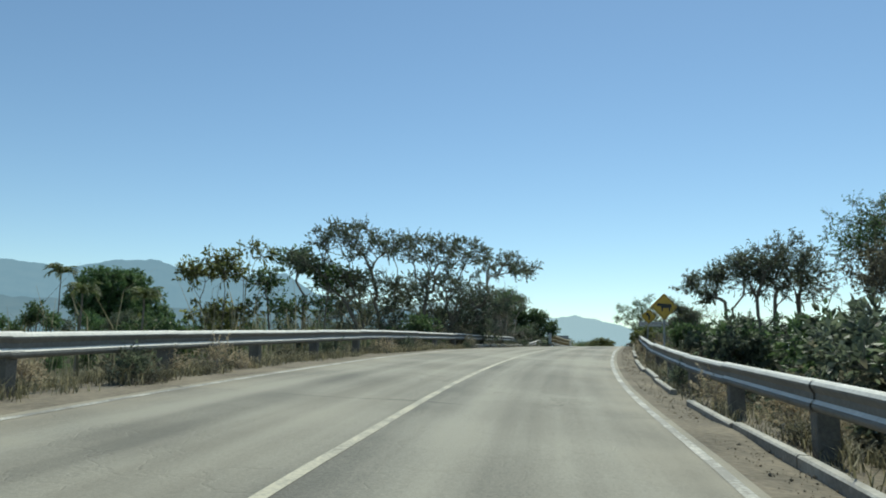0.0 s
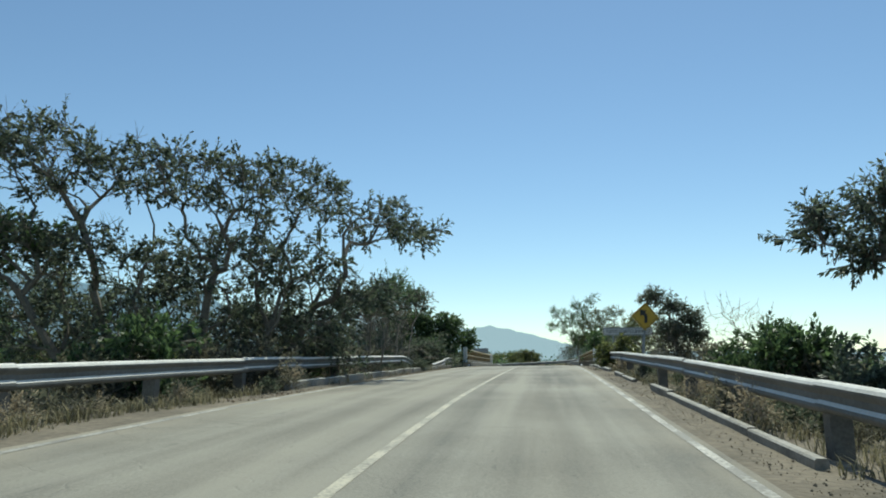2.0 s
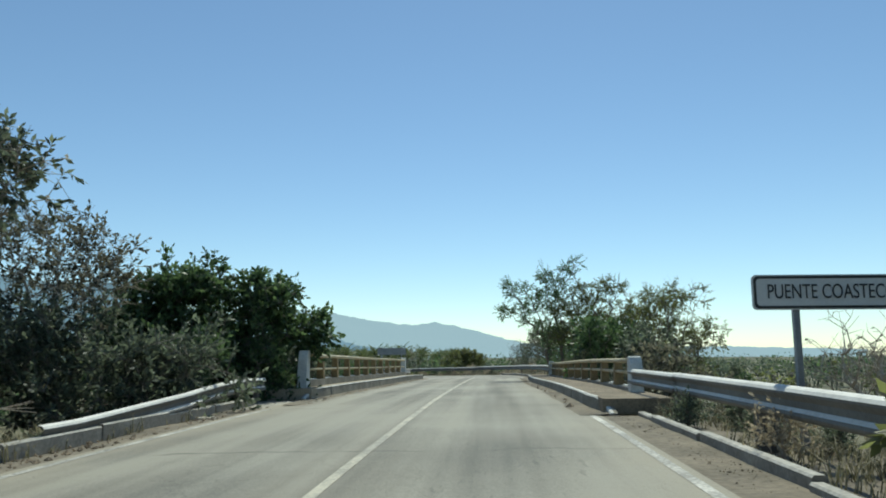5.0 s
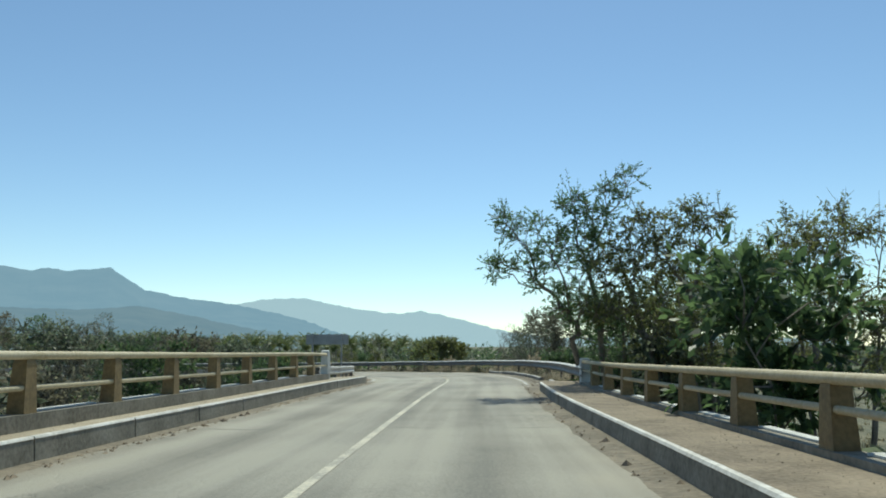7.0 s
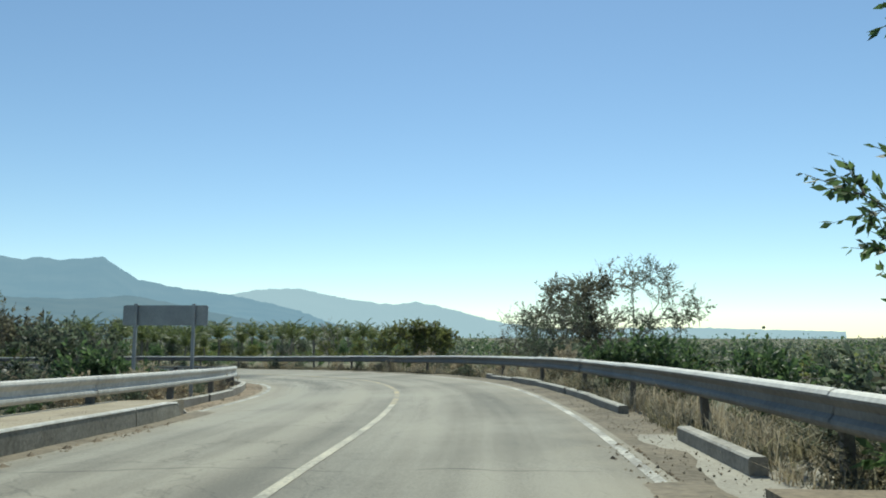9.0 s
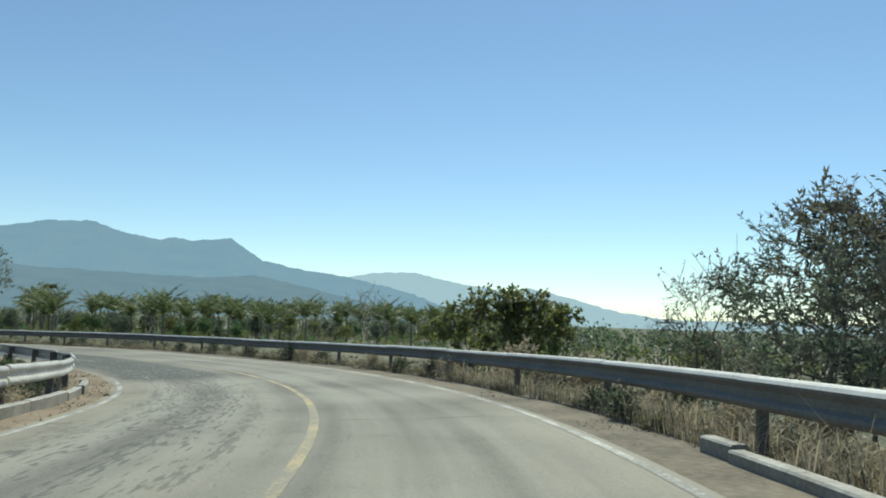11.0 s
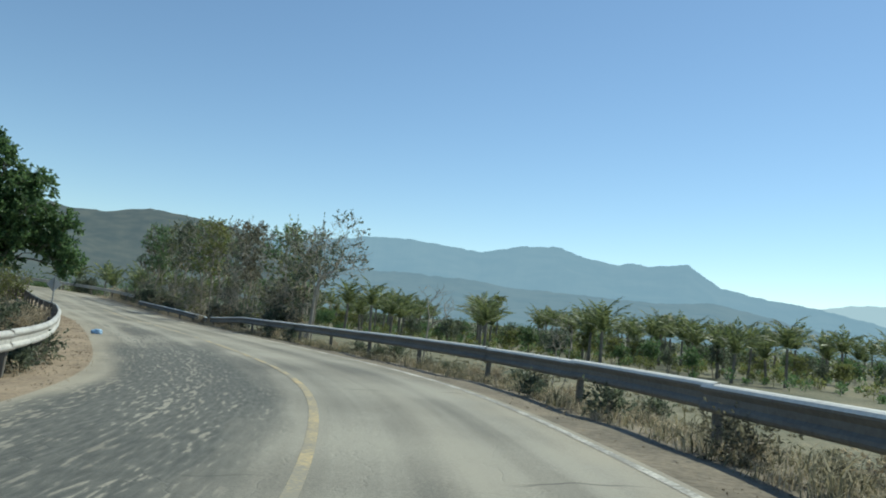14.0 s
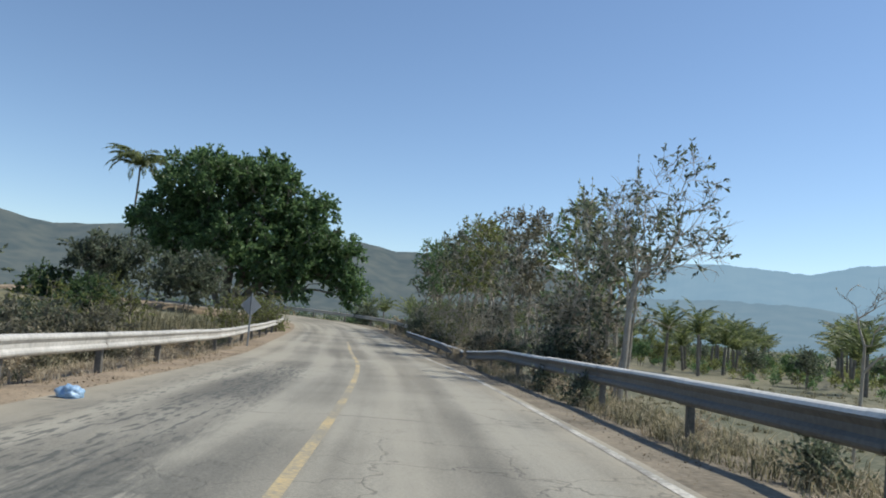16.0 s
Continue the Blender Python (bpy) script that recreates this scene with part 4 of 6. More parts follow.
def tree(name, x, y, label, leaf_mat, seed, stems, blobs, category="tree", z=None, wood_mat=None, crown="crown", group="", pods=0, **how):
    zz = float(ground_height(np.array([x]), np.array([y]))[0]) if z is None else z
    e = thing(name, (x, y, zz), label, category, group)
    # stems and blobs are given with world heights; bring them down to the foot
    st = [(a, b, c, d, h - zz) for a, b, c, d, h in stems]
    bl = [(a, b, c - zz, d, f, g) for a, b, c, d, f, g in blobs]
    wood, leaves = grow_tree(seed, st, bl, **how)
    child("trunk", quads("trunk", wood, wood_mat or bark), e, "branching trunk and limbs")
    if leaves is not None:
        child(crown, quads(crown, leaves, leaf_mat), e, "loose leafy crown")
    if pods:
        rng = np.random.default_rng(seed + 900)
        at = leaves.reshape(-1, 4, 3)[rng.integers(0, len(leaves) // 4, pods), 0]
        end = at + rng.normal(0, 0.03, (pods, 3)) - np.array((0, 0, 1)) * rng.uniform(0.12, 0.3, (pods, 1))
        child("pod_tassel", quads("pod_tassel", tubes(at, end, np.full(pods, 0.008), np.full(pods, 0.013), 3), pod_mat), e, "dry dark hanging seed pods")
    return e


# left of the first straight: a wide crooked tree whose limb reaches over the verge
tree("roadside_tree", -1.2, 44.3, "wide crooked roadside tree with sparse dark olive leaves", leaf_olive, 31,
     [(-1.6, -0.2, -2.6, -0.8, 2.6), (1.0, 0.6, 2.2, 1.2, 2.8), (-0.2, 0.6, 0.2, -0.2, 3.0), (-2.4, -0.3, -4.2, -1.4, 2.4), (1.3, 0.9, 3.4, 2.4, 3.0)],
     [(-4.2, -1.9, 6.0, 2.1, 1.8, 1.0), (-0.8, -1.2, 5.8, 2.2, 1.9, 0.9), (2.0, 0.1, 5.5, 2.1, 1.8, 0.95), (4.9, 3.0, 5.2, 1.8, 1.5, 0.75), (6.7, 4.6, 5.2, 0.9, 0.8, 0.4),
      (-6.4, -3.1, 4.6, 1.3, 1.3, 0.6), (1.0, 0.5, 3.5, 3.1, 2.0, 1.0), (-3.9, -1.1, 3.6, 2.7, 1.8, 0.9), (3.8, 2.5, 2.6, 2.2, 1.7, 0.9), (1.6, 1.2, 1.7, 2.8, 1.6, 0.8), (-3.0, -0.6, 1.6, 3.4, 1.5, 0.8)],
     limbs=140, sub=6, outer=5, twigs=8, leaves=14, leaf=0.125, trunk_r=0.15, bare=0.3, tips=9, twig_len=0.5)
tree("roadside_tree", -3.6, 46.6, "dense dark lower growth under the wide crooked tree", leaf_olive, 30,
     [(-1.6, -0.2, -2.2, -0.2, 0.8), (1.4, 0.4, 2.0, 0.2, 0.8), (0, 0, 0.2, 0, 1.2), (3.4, 0.2, 3.8, 0, 0.6)],
     [(-2.6, 0, 2.4, 2.2, 1.4, 1.2), (0.6, 0, 2.8, 2.2, 1.5, 1.2), (3.4, 0.2, 1.8, 1.9, 1.4, 1.1), (0, 0, 0.6, 4.2, 1.6, 1.1), (5.6, 0.6, 0.9, 1.6, 1.2, 1.0)],
     category="shrub", limbs=90, twigs=7, leaves=9, leaf=0.14, trunk_r=0.09, bare=0.25, tips=3, twig_len=0.5)
tree("leafy_tree", -8.5, 43.0, "broad-leaved slender tree behind the guard rail", leaf_green, 32,
     [(0, 0, 0.5, 0, 3.0), (-1.2, 0.4, -1.6, 0, 2.6), (1.6, -0.3, 2.0, 0, 2.4)],
     [(0.3, 0, 4.8, 1.4, 1.4, 0.7), (-1.6, 0.2, 3.6, 1.2, 1.3, 0.9), (2.2, 0, 3.9, 1.5, 1.5, 0.9), (0, 0, 2.0, 2.6, 1.6, 0.8)],
     limbs=32, twigs=6, leaves=8, leaf=0.2, narrow=0.5, trunk_r=0.09, bare=0.15, droop=0.5, tips=4)
tree("leafy_tree", -12.3, 42.0, "thin pale-leaved sapling clump behind the guard rail", leaf_gold, 33,
     [(0, 0, 0.1, 0, 3.0), (-0.8, 0.3, -1.4, 0, 2.6), (0.9, 0.2, 1.3, 0, 3.4)],
     [(0.0, 0, 4.7, 1.1, 1.0, 0.6), (1.5, 0, 5.5, 0.55, 0.55, 0.45), (-1.7, 0, 3.9, 0.8, 0.8, 0.6), (2.5, 0, 4.9, 0.65, 0.6, 0.5), (0.2, 0, 4.0, 2.2, 1.0, 0.5), (0, 0, 1.6, 2.2, 1.3, 0.9), (0, 0, 0.4, 2.2, 1.3, 0.8)],
     limbs=48, twigs=6, leaves=8, leaf=0.19, narrow=0.5, trunk_r=0.05, bare=0.25, droop=0.5, tips=3, outer=3)
# thin bare-stemmed clump before the bridge: leaves only in a shell at the top
tree("thin_stemmed_tree", 4.85, 61.2, "clump of thin pale stems with leaves only at the top", leaf_olive, 34,
     [(-1.4, 0, -2.2, 0.6, 2.3), (-0.8, 0.5, -1.1, 0.8, 2.8), (-0.2, -0.2, -0.4, 0.4, 3.0), (0.3, 0.3, 0.5, 0.6, 2.8), (0.8, 0, 1.2, 0.4, 2.5), (-1.0, 0.2, -1.9, 0.9, 2.5), (0.1, 0.4, 0.0, 0.9, 2.7)],
     [(-0.4, 0.75, 4.3, 1.7, 1.4, 0.45), (1.0, 0.55, 3.9, 0.9, 0.8, 0.45), (-2.4, 1.0, 3.7, 0.85, 0.75, 0.45), (-2.8, 1.1, 3.3, 0.85, 0.75, 0.55), (1.5, 0.45, 3.7, 0.75, 0.65, 0.55), (-1.8, 0.95, 4.0, 1.0, 0.95, 0.45), (0.45, 0.65, 4.0, 0.95, 0.85, 0.45)],
     limbs=50, twigs=6, leaves=9, leaf=0.125, trunk_r=0.05, bare=0.22, tips=2, outer=5, twig_len=0.4, wood_mat=bark_dry)
tree("thin_stemmed_tree", 4.3, 60.6, "tangle of bare pale twigs under the thin stems", leaf_dull, 36,
     [(-1.2, 0.2, -1.9, 0.4, 1.6), (0.6, 0.2, 0.9, 0.6, 1.6), (-0.4, 0.4, -0.6, 0.8, 1.9), (0.1, 0.2, 0.2, 0.5, 1.8)], [(-0.2, 1.1, 3.3, 2.2, 1.4, 0.8), (-0.4, 0.8, 2.3, 2.5, 1.5, 0.9), (0.4, 0.3, 1.0, 2.3, 1.3, 0.8)],
     category="shrub", limbs=80, twigs=5, leaves=6, leaf=0.1, trunk_r=0.045, bare=0.7, wood_mat=bark_dry, twig_len=0.45)
tree("thin_stemmed_tree", 4.4, 70.4, "open-crowned tree of fine grey stems before the bridge", leaf_dull, 38,
     [(0, 0, -0.5, 0, 2.4), (0.5, 0.2, 0.7, 0.1, 2.2), (-0.6, 0.2, -1.5, 0.2, 2.0), (0.8, 0, 1.4, 0.3, 1.8)],
     [(0, 0, 4.3, 1.6, 1.3, 0.6), (1.2, 0.1, 3.7, 0.9, 0.8, 0.7), (-1.4, 0, 4.4, 1.3, 1.1, 0.7), (0, 0, 3.0, 2.2, 1.6, 0.9)],
     limbs=60, twigs=5, leaves=8, leaf=0.12, trunk_r=0.055, bare=0.4, tips=2, outer=5, twig_len=0.45, wood_mat=bark_dry)
tree("feathery_sapling", 3.9, 53.2, "slim feathery sapling standing behind the guard rail", leaf_fresh, 37,
     [(0, 0, 0.5, -0.8, 2.2), (-0.2, 0.1, -0.2, -0.4, 2.0)], [(0.7, -1.3, 3.6, 0.7, 0.7, 0.45), (1.4, -2.4, 3.1, 0.35, 0.4, 0.35), (0.2, -0.9, 3.0, 0.7, 0.7, 0.6)],
     limbs=16, twigs=6, leaves=10, leaf=0.09, narrow=0.3, trunk_r=0.04, bare=0.2, tips=2, outer=4, twig_len=0.4)
tree("dense_bush", 7.0, 74.0, "tall dense dark green thicket overgrowing the bridge end", leaf_green, 39,
     [(0, 0, 0.2, 0, 1.4), (1.6, 0, 2.0, -0.3, 1.2), (-0.9, 0, -1.2, 0.2, 1.0)],
     [(0.1, -0.1, 3.3, 1.6, 1.4, 1.05), (2.1, -0.4, 2.9, 1.5, 1.3, 1.0), (3.4, -0.5, 1.9, 0.9, 0.8, 0.9), (0.6, 0, 1.8, 2.8, 2.2, 1.1), (-1.5, 0.3, 2.2, 1.5, 1.3, 1.4), (0.6, 0, 0.2, 3.0, 2.2, 1.0)],
     category="bush", limbs=120, twigs=9, leaves=10, leaf=0.16, narrow=0.5, trunk_r=0.09, bare=0.06, tips=2, group="bushes by the bridge", twig_len=0.45)
for k, (x, y, top, r) in enumerate(((7.2, 68.6, 2.2, 1.6), (8.9, 73.0, 2.0, 1.1), (4.6, 69.5, 2.6, 2.2), (5.6, 78.0, 3.2, 2.4), (9.6, 80.5, 2.2, 1.5), (7.0, 83.5, 2.2, 2.0), (1.5, 70.0, 2.8, 2.8))):
    tree("dense_bush", x, y, "dense dark green bush overgrowing the bridge end", leaf_green if k % 2 else leaf_olive, 40 + k,
         [(0, 0, 0.2, 0, 0.6), (0.8, 0.3, 1.0, 0, 0.5), (-0.8, 0, -1.0, 0, 0.5)],
         [(0, 0, top - 0.9, r, r, 0.95), (0.4, 0, 0.4, r * 1.1, r, 1.2), (0, 0, -1.2, r, r, 1.0)],
         category="bush", limbs=40, twigs=9, leaves=9, leaf=0.15, trunk_r=0.06, bare=0.12, tips=2, group="bushes by the bridge")

# right of the first straight: a clump with hanging pods behind the cattle sign
tree("roadside_tree", 13.4, 34.6, "leaning roadside tree with pods hanging from its outer boughs", leaf_olive, 50,
     [(0, 0, -0.3, 0.1, 2.4), (0.3, 0.2, 0.1, 0.2, 2.0)],
     [(-0.6, 0.3, 3.5, 0.8, 0.7, 0.55), (-1.6, 0.8, 3.1, 0.65, 0.6, 0.5), (0.5, 0, 4.0, 0.9, 0.9, 0.55), (-0.9, 0.4, 2.6, 0.6, 0.5, 0.45), (0.3, 0, 0.8, 1.2, 1.0, 0.7)],
     limbs=30, twigs=8, leaves=10, leaf=0.13, narrow=0.34, trunk_r=0.08, bare=0.1, droop=0.8, tips=4, pods=200, twig_len=0.45)
for k, (x, y, top, r, m) in enumerate(((15.2, 33.5, 5.1, 2.0, leaf_olive), (18.4, 30.5, 6.3, 2.5, leaf_green), (17.0, 27.0, 4.4, 2.2, leaf_dull), (21.5, 33.0, 5.2, 2.4, leaf_olive)), 1):
    tree("roadside_tree", x, y, "dark roadside tree with drooping fine leaves behind the rail", m, 50 + k,
         [(0, 0, -0.3, 0, top - 2.4), (0.7, 0.3, 1.0, 0.2, top - 2.2), (-0.6, -0.3, -1.1, 0, top - 2.6)],
         [(0, 0, top - 0.9, r, r, 0.9), (-0.9, 0, top - 1.7, r, r * 0.9, 0.9), (0.8, 0.2, top - 1.9, r, r, 0.9), (0, 0, 0.9, r * 1.1, r, 0.9)],
         limbs=40, twigs=9, leaves=10, leaf=0.13, narrow=0.34, trunk_r=0.10, bare=0.1, droop=0.8, tips=4, pods=350)
tree("vine_covered_tree", 17.6, 56.3, "crooked tree draped in hanging dry vines", leaf_olive, 58,
     [(0.3, -0.6, 0.0, -1.0, 2.2), (0.6, -0.4, 0.6, -1.1, 1.6)], [(-1.1, -1.1, 3.5, 0.65, 0.6, 0.38), (-0.3, -1.2, 3.1, 0.7, 0.6, 0.45), (0.55, -1.2, 2.5, 0.7, 0.6, 0.55), (0.0, -1.1, 2.0, 1.0, 0.9, 0.5), (1.0, -1.1, 1.7, 0.7, 0.6, 0.5)],
     limbs=44, twigs=7, leaves=8, leaf=0.12, narrow=0.36, trunk_r=0.08, bare=0.25, droop=0.9, tips=1, pods=260, twig_len=0.35)
tree("leafless_tree", 17.3, 55.3, "tangle of bare vines and stems under the draped tree", leaf_dull, 57,
     [(0, 0, -0.2, 0, 0.4), (0.6, 0, 0.8, 0, 0.4)], [(0.1, 0, 1.7, 1.2, 0.9, 0.9), (0.6, 0, 0.7, 1.5, 1.0, 0.8)], category="shrub", wood_mat=bark_dry, limbs=52, twigs=5, leaves=6, leaf=0.11, trunk_r=0.04, bare=0.4, twig_len=0.4)
tree("scrub_tree", 22.5, 55.5, "small scrubby tree standing in tall roadside weeds", leaf_green, 59,
     [(0, 0, 0, 0, 1.0)], [(0, 0, 1.7, 1.2, 1.1, 0.8), (0.5, 0, 0.6, 1.6, 1.3, 0.8)], limbs=18, twigs=7, leaves=8, leaf=0.16, trunk_r=0.06, bare=0.25)
tree("broadleaf_bush", 14.55, 54.6, "yellow-green broad-leaved bush half covering the name board", leaf_gold, 60,
     [(-0.2, 0, -0.3, 0.2, 0.7), (0.3, 0, 0.4, 0.2, 0.8)], [(-0.3, 0.3, 1.05, 0.5, 0.45, 0.42), (0.35, 0.25, 1.2, 0.42, 0.4, 0.45), (0.35, 0.2, 1.66, 0.16, 0.16, 0.18), (0, 0.1, 0.55, 0.75, 0.5, 0.35), (-0.5, 0, 0.2, 0.4, 0.4, 0.3)],
     category="bush", limbs=26, twigs=5, leaves=7, leaf=0.15, narrow=0.52, trunk_r=0.02, bare=0.1, droop=0.5, twig_len=0.25)
tree("leafless_tree", 19.9, 62.9, "leafless grey shrub with forked twigs behind the name board", leaf_dull, 61,
     [(0, 0, 0.1, 0, 0.2), (0.1, 0.05, 0.3, 0, 0.3)], [(0.2, 0, 1.1, 1.0, 0.9, 0.75)], category="shrub", wood_mat=bark_dry, limbs=12, twigs=3, leaves=1, leaf=0.08, trunk_r=0.05, bare=1.0, twig_len=0.4)
for k, (x, y, top) in enumerate(((22.6, 66.0, 2.3), (26.5, 70.0, 2.0), (20.5, 72.5, 1.4))):
    tree("leafless_tree", x, y, "leafless grey shrub with forked twigs", leaf_dull, 62 + k,
         [(0, 0, 0.1, 0, top - 2.2), (0.3, 0, 0.6, 0, top - 2.2)], [(0, 0, top - 0.8, 1.6, 1.5, 1.0)], category="shrub", wood_mat=bark_dry, limbs=14, twigs=2, leaves=2, leaf=0.1, trunk_r=0.06, bare=0.95, twig_len=0.3)

# by the far end of the bridge: acacias with hanging pods and light feathery tips
tree("acacia_tree", 25.0, 91.8, "feathery acacia with long light sprays beside the bridge", leaf_fresh, 70,
     [(0, 0, -0.5, -0.8, 2.2), (0.5, 0.3, -0.2, -1.2, 2.8), (-0.3, 0.2, -1.4, -0.8, 1.8)],
     [(-1.6, -1.4, 5.5, 0.6, 0.5, 0.5), (-0.4, -1.8, 6.1, 0.45, 0.4, 0.4), (0.0, -2.0, 6.5, 0.25, 0.25, 0.3), (-3.2, -1.1, 5.0, 0.8, 0.7, 0.6), (-3.7, -0.9, 3.8, 0.5, 0.45, 0.4), (-2.7, -1.1, 3.9, 0.7, 0.6, 0.75), (-1.5, -1.4, 4.2, 1.05, 0.9, 0.85), (-1.0, -1.6, 5.1, 0.6, 0.5, 0.6), (-1.7, -1.1, 2.8, 0.8, 0.8, 0.6), (-0.9, -1.0, 2.3, 1.0, 0.9, 0.8), (0.3, -0.3, 1.2, 1.1, 1.0, 0.7)],
     limbs=60, twigs=7, leaves=15, leaf=0.088, narrow=0.34, trunk_r=0.10, bare=0.06, twig_len=0.42, tips=7, outer=4)
tree("acacia_tree", 26.6, 89.0, "spreading yellow-green acacia hung with dry pods over the gully", leaf_gold, 71,
     [(0, 0, -0.6, -0.2, 2.4), (0.5, 0.3, -0.2, -0.4, 3.0), (-0.4, 0.2, -1.6, -0.2, 1.8)],
     [(-1.7, -0.5, 4.75, 1.0, 0.9, 0.5), (-2.5, -0.2, 3.7, 0.9, 0.8, 0.7), (-1.2, -0.5, 3.7, 1.1, 1.0, 0.9), (-0.4, -0.8, 4.9, 0.8, 0.7, 0.55), (-2.5, -0.1, 2.6, 1.0, 0.9, 0.6), (-1.3, -0.3, 2.1, 1.3, 1.1, 0.7), (-0.6, 0, 1.2, 1.8, 1.4, 0.8)],
     limbs=56, twigs=7, leaves=14, leaf=0.095, narrow=0.32, trunk_r=0.12, bare=0.05, droop=0.9, tips=2, outer=4, pods=420, twig_len=0.42)
tree("gully_thicket", 25.6, 93.6, "dense green thicket filling the gully below the acacias", leaf_green, 76,
     [(0.4, 0, 0.5, 0, 0.8), (1.6, -0.4, 1.9, -0.5, 0.8), (3.0, -1.2, 3.2, -1.3, 0.8)],
     [(0.5, 0.3, 2.2, 1.1, 1.0, 1.1), (1.8, -0.4, 2.4, 1.5, 1.2, 1.3), (0.8, 0, 0.2, 1.8, 1.2, 0.9), (3.4, -1.4, 2.4, 1.5, 1.2, 1.5), (2.8, -1.0, 0.4, 2.2, 1.3, 1.0)],
     category="thicket", limbs=72, twigs=7, leaves=9, leaf=0.13, narrow=0.42, trunk_r=0.07, bare=0.1, tips=3, twig_len=0.45)
for k, (x, y, top, r, m) in enumerate(((28.6, 86.0, 4.8, 1.8, leaf_gold), (30.6, 93.0, 4.9, 2.3, leaf_gold))):
    tree("acacia_tree", x, y, "spreading acacia hung with dry pods over the gully", m, 72 + k,
         [(0, 0, -0.6, 0, top - 3.2), (0.5, 0.3, 1.3, 0.3, top - 3.0), (-0.4, 0.2, -0.2, 1.2, top - 3.0)],
         [(0, 0, top - 0.6, r, r, 0.8), (-1.0, 0, top - 1.6, r, r, 1.0), (0.8, 0, top - 2.4, r, r, 1.0), (0, 0, top - 3.8, r * 1.1, r, 1.0)],
         limbs=44, twigs=7, leaves=9, leaf=0.12, narrow=0.32, trunk_r=0.11, bare=0.1, droop=0.9, tips=2, outer=4, pods=380, twig_len=0.5)
# outer side of the bend
tree("acacia_tree", 37.6, 125.5, "loose feathery tree on the outer side of the bend", leaf_olive, 80,
     [(0, 0, -0.8, 0, 2.4), (0.5, 0.3, 1.0, 0.3, 2.8)], [(-2.4, 0, 3.4, 1.8, 1.8, 1.1), (1.6, 0, 4.2, 1.7, 1.8, 1.2), (3.6, 0.4, 2.8, 1.5, 1.5, 1.1), (-4.2, 0, 1.9, 1.5, 1.6, 1.0), (0, 0, 1.6, 3.4, 2.2, 1.2)],
     limbs=46, twigs=9, leaves=9, leaf=0.13, narrow=0.34, trunk_r=0.08, bare=0.25, tips=8, outer=4)
tree("acacia_tree", 34.0, 121.0, "straggling feathery tree leaning towards the rail", leaf_dull, 81,
     [(0, 0, -0.3, 0, 1.2), (0.5, 0.3, 0.4, 0.3, 1.5)], [(-0.6, 0, 2.8, 1.8, 1.8, 1.3), (0.8, 0, 3.7, 1.3, 1.2, 1.0), (0, 0, 1.5, 2.0, 2.0, 1.3)],
     limbs=36, twigs=8, leaves=9, leaf=0.14, narrow=0.34, trunk_r=0.09, bare=0.3, tips=3)
tree("acacia_tree", 31.2, 118.6, "thin feathery shrub rising from the dry grass by the rail", leaf_olive, 84,
     [(0, 0, -0.2, 0, 0.4), (0.4, 0, 0.6, 0, 0.6)], [(-0.6, 0, 1.3, 0.9, 0.9, 0.7), (0.6, 0, 1.9, 1.0, 0.9, 0.8), (0, 0, 0.3, 1.4, 1.2, 0.8)], category="shrub",
     limbs=30, twigs=6, leaves=9, leaf=0.1, narrow=0.34, trunk_r=0.05, bare=0.3, tips=9, outer=4, twig_len=0.45)
tree("scrub_tree", 32.6, 128.0, "straggly scrub with bare arching shoots behind the rail", leaf_dull, 82,
     [(0, 0, 0.1, 0, 0.6), (0.5, 0.2, 0.8, 0, 0.6)], [(0, 0, 1.2, 1.3, 1.2, 0.9), (0.6, 0, 2.2, 1.2, 1.0, 0.6), (0.4, 0, 0.1, 1.6, 1.3, 0.8)], limbs=22, twigs=6, leaves=5, leaf=0.12, narrow=0.36, trunk_r=0.05, bare=0.55, tips=9, outer=4)
tree("round_bush", 27.6, 132.6, "round broad-leaved bush behind the outer guard rail", leaf_gold, 83,
     [(0, 0, 0.1, -0.2, 0.2), (0.8, 0.2, 1.0, 0, 0.3), (-0.8, 0, -1.0, 0, 0.1)], [(-0.64, -0.17, 1.4, 0.85, 0.76, 0.6), (0.7, 0.0, 1.4, 1.1, 1.0, 0.72), (2.0, 0.17, 1.35, 0.96, 0.87, 0.72), (0.05, -0.12, 1.75, 0.6, 0.54, 0.36), (1.4, 0.05, 1.75, 0.6, 0.54, 0.42), (0.4, 0, 1.65, 1.0, 0.9, 0.5), (-1.5, -0.2, 0.8, 0.9, 0.8, 0.7), (0.7, 0, 0.5, 2.1, 1.7, 0.9), (0.7, 0, -1.0, 2.0, 1.7, 1.0)],
     category="bush", limbs=60, twigs=6, leaves=10, leaf=0.145, narrow=0.5, trunk_r=0.05, bare=0.12, droop=0.5, twig_len=0.4)
for k, (x, y, top) in enumerate(((23.0, 137.2, 2.0), (20.6, 140.2, 1.0), (2.0, 176.0, 0.9), (19.0, 52.1, 3.0))):
    tree("leafless_shrub", x, y, "dry leafless shrub with long upright shoots", leaf_dull, 90 + k,
         [(0, 0, 0.1, 0, -0.8), (0.4, 0, 0.7, 0, -0.8), (-0.4, 0, -0.8, 0, -0.8)], [(0, 0, top - 0.8, 1.3, 1.2, 1.0)], category="shrub", wood_mat=bark_dry,
         limbs=14, twigs=2, leaves=1, leaf=0.10, trunk_r=0.04, bare=0.93, tips=7, twig_len=0.3, outer=4)
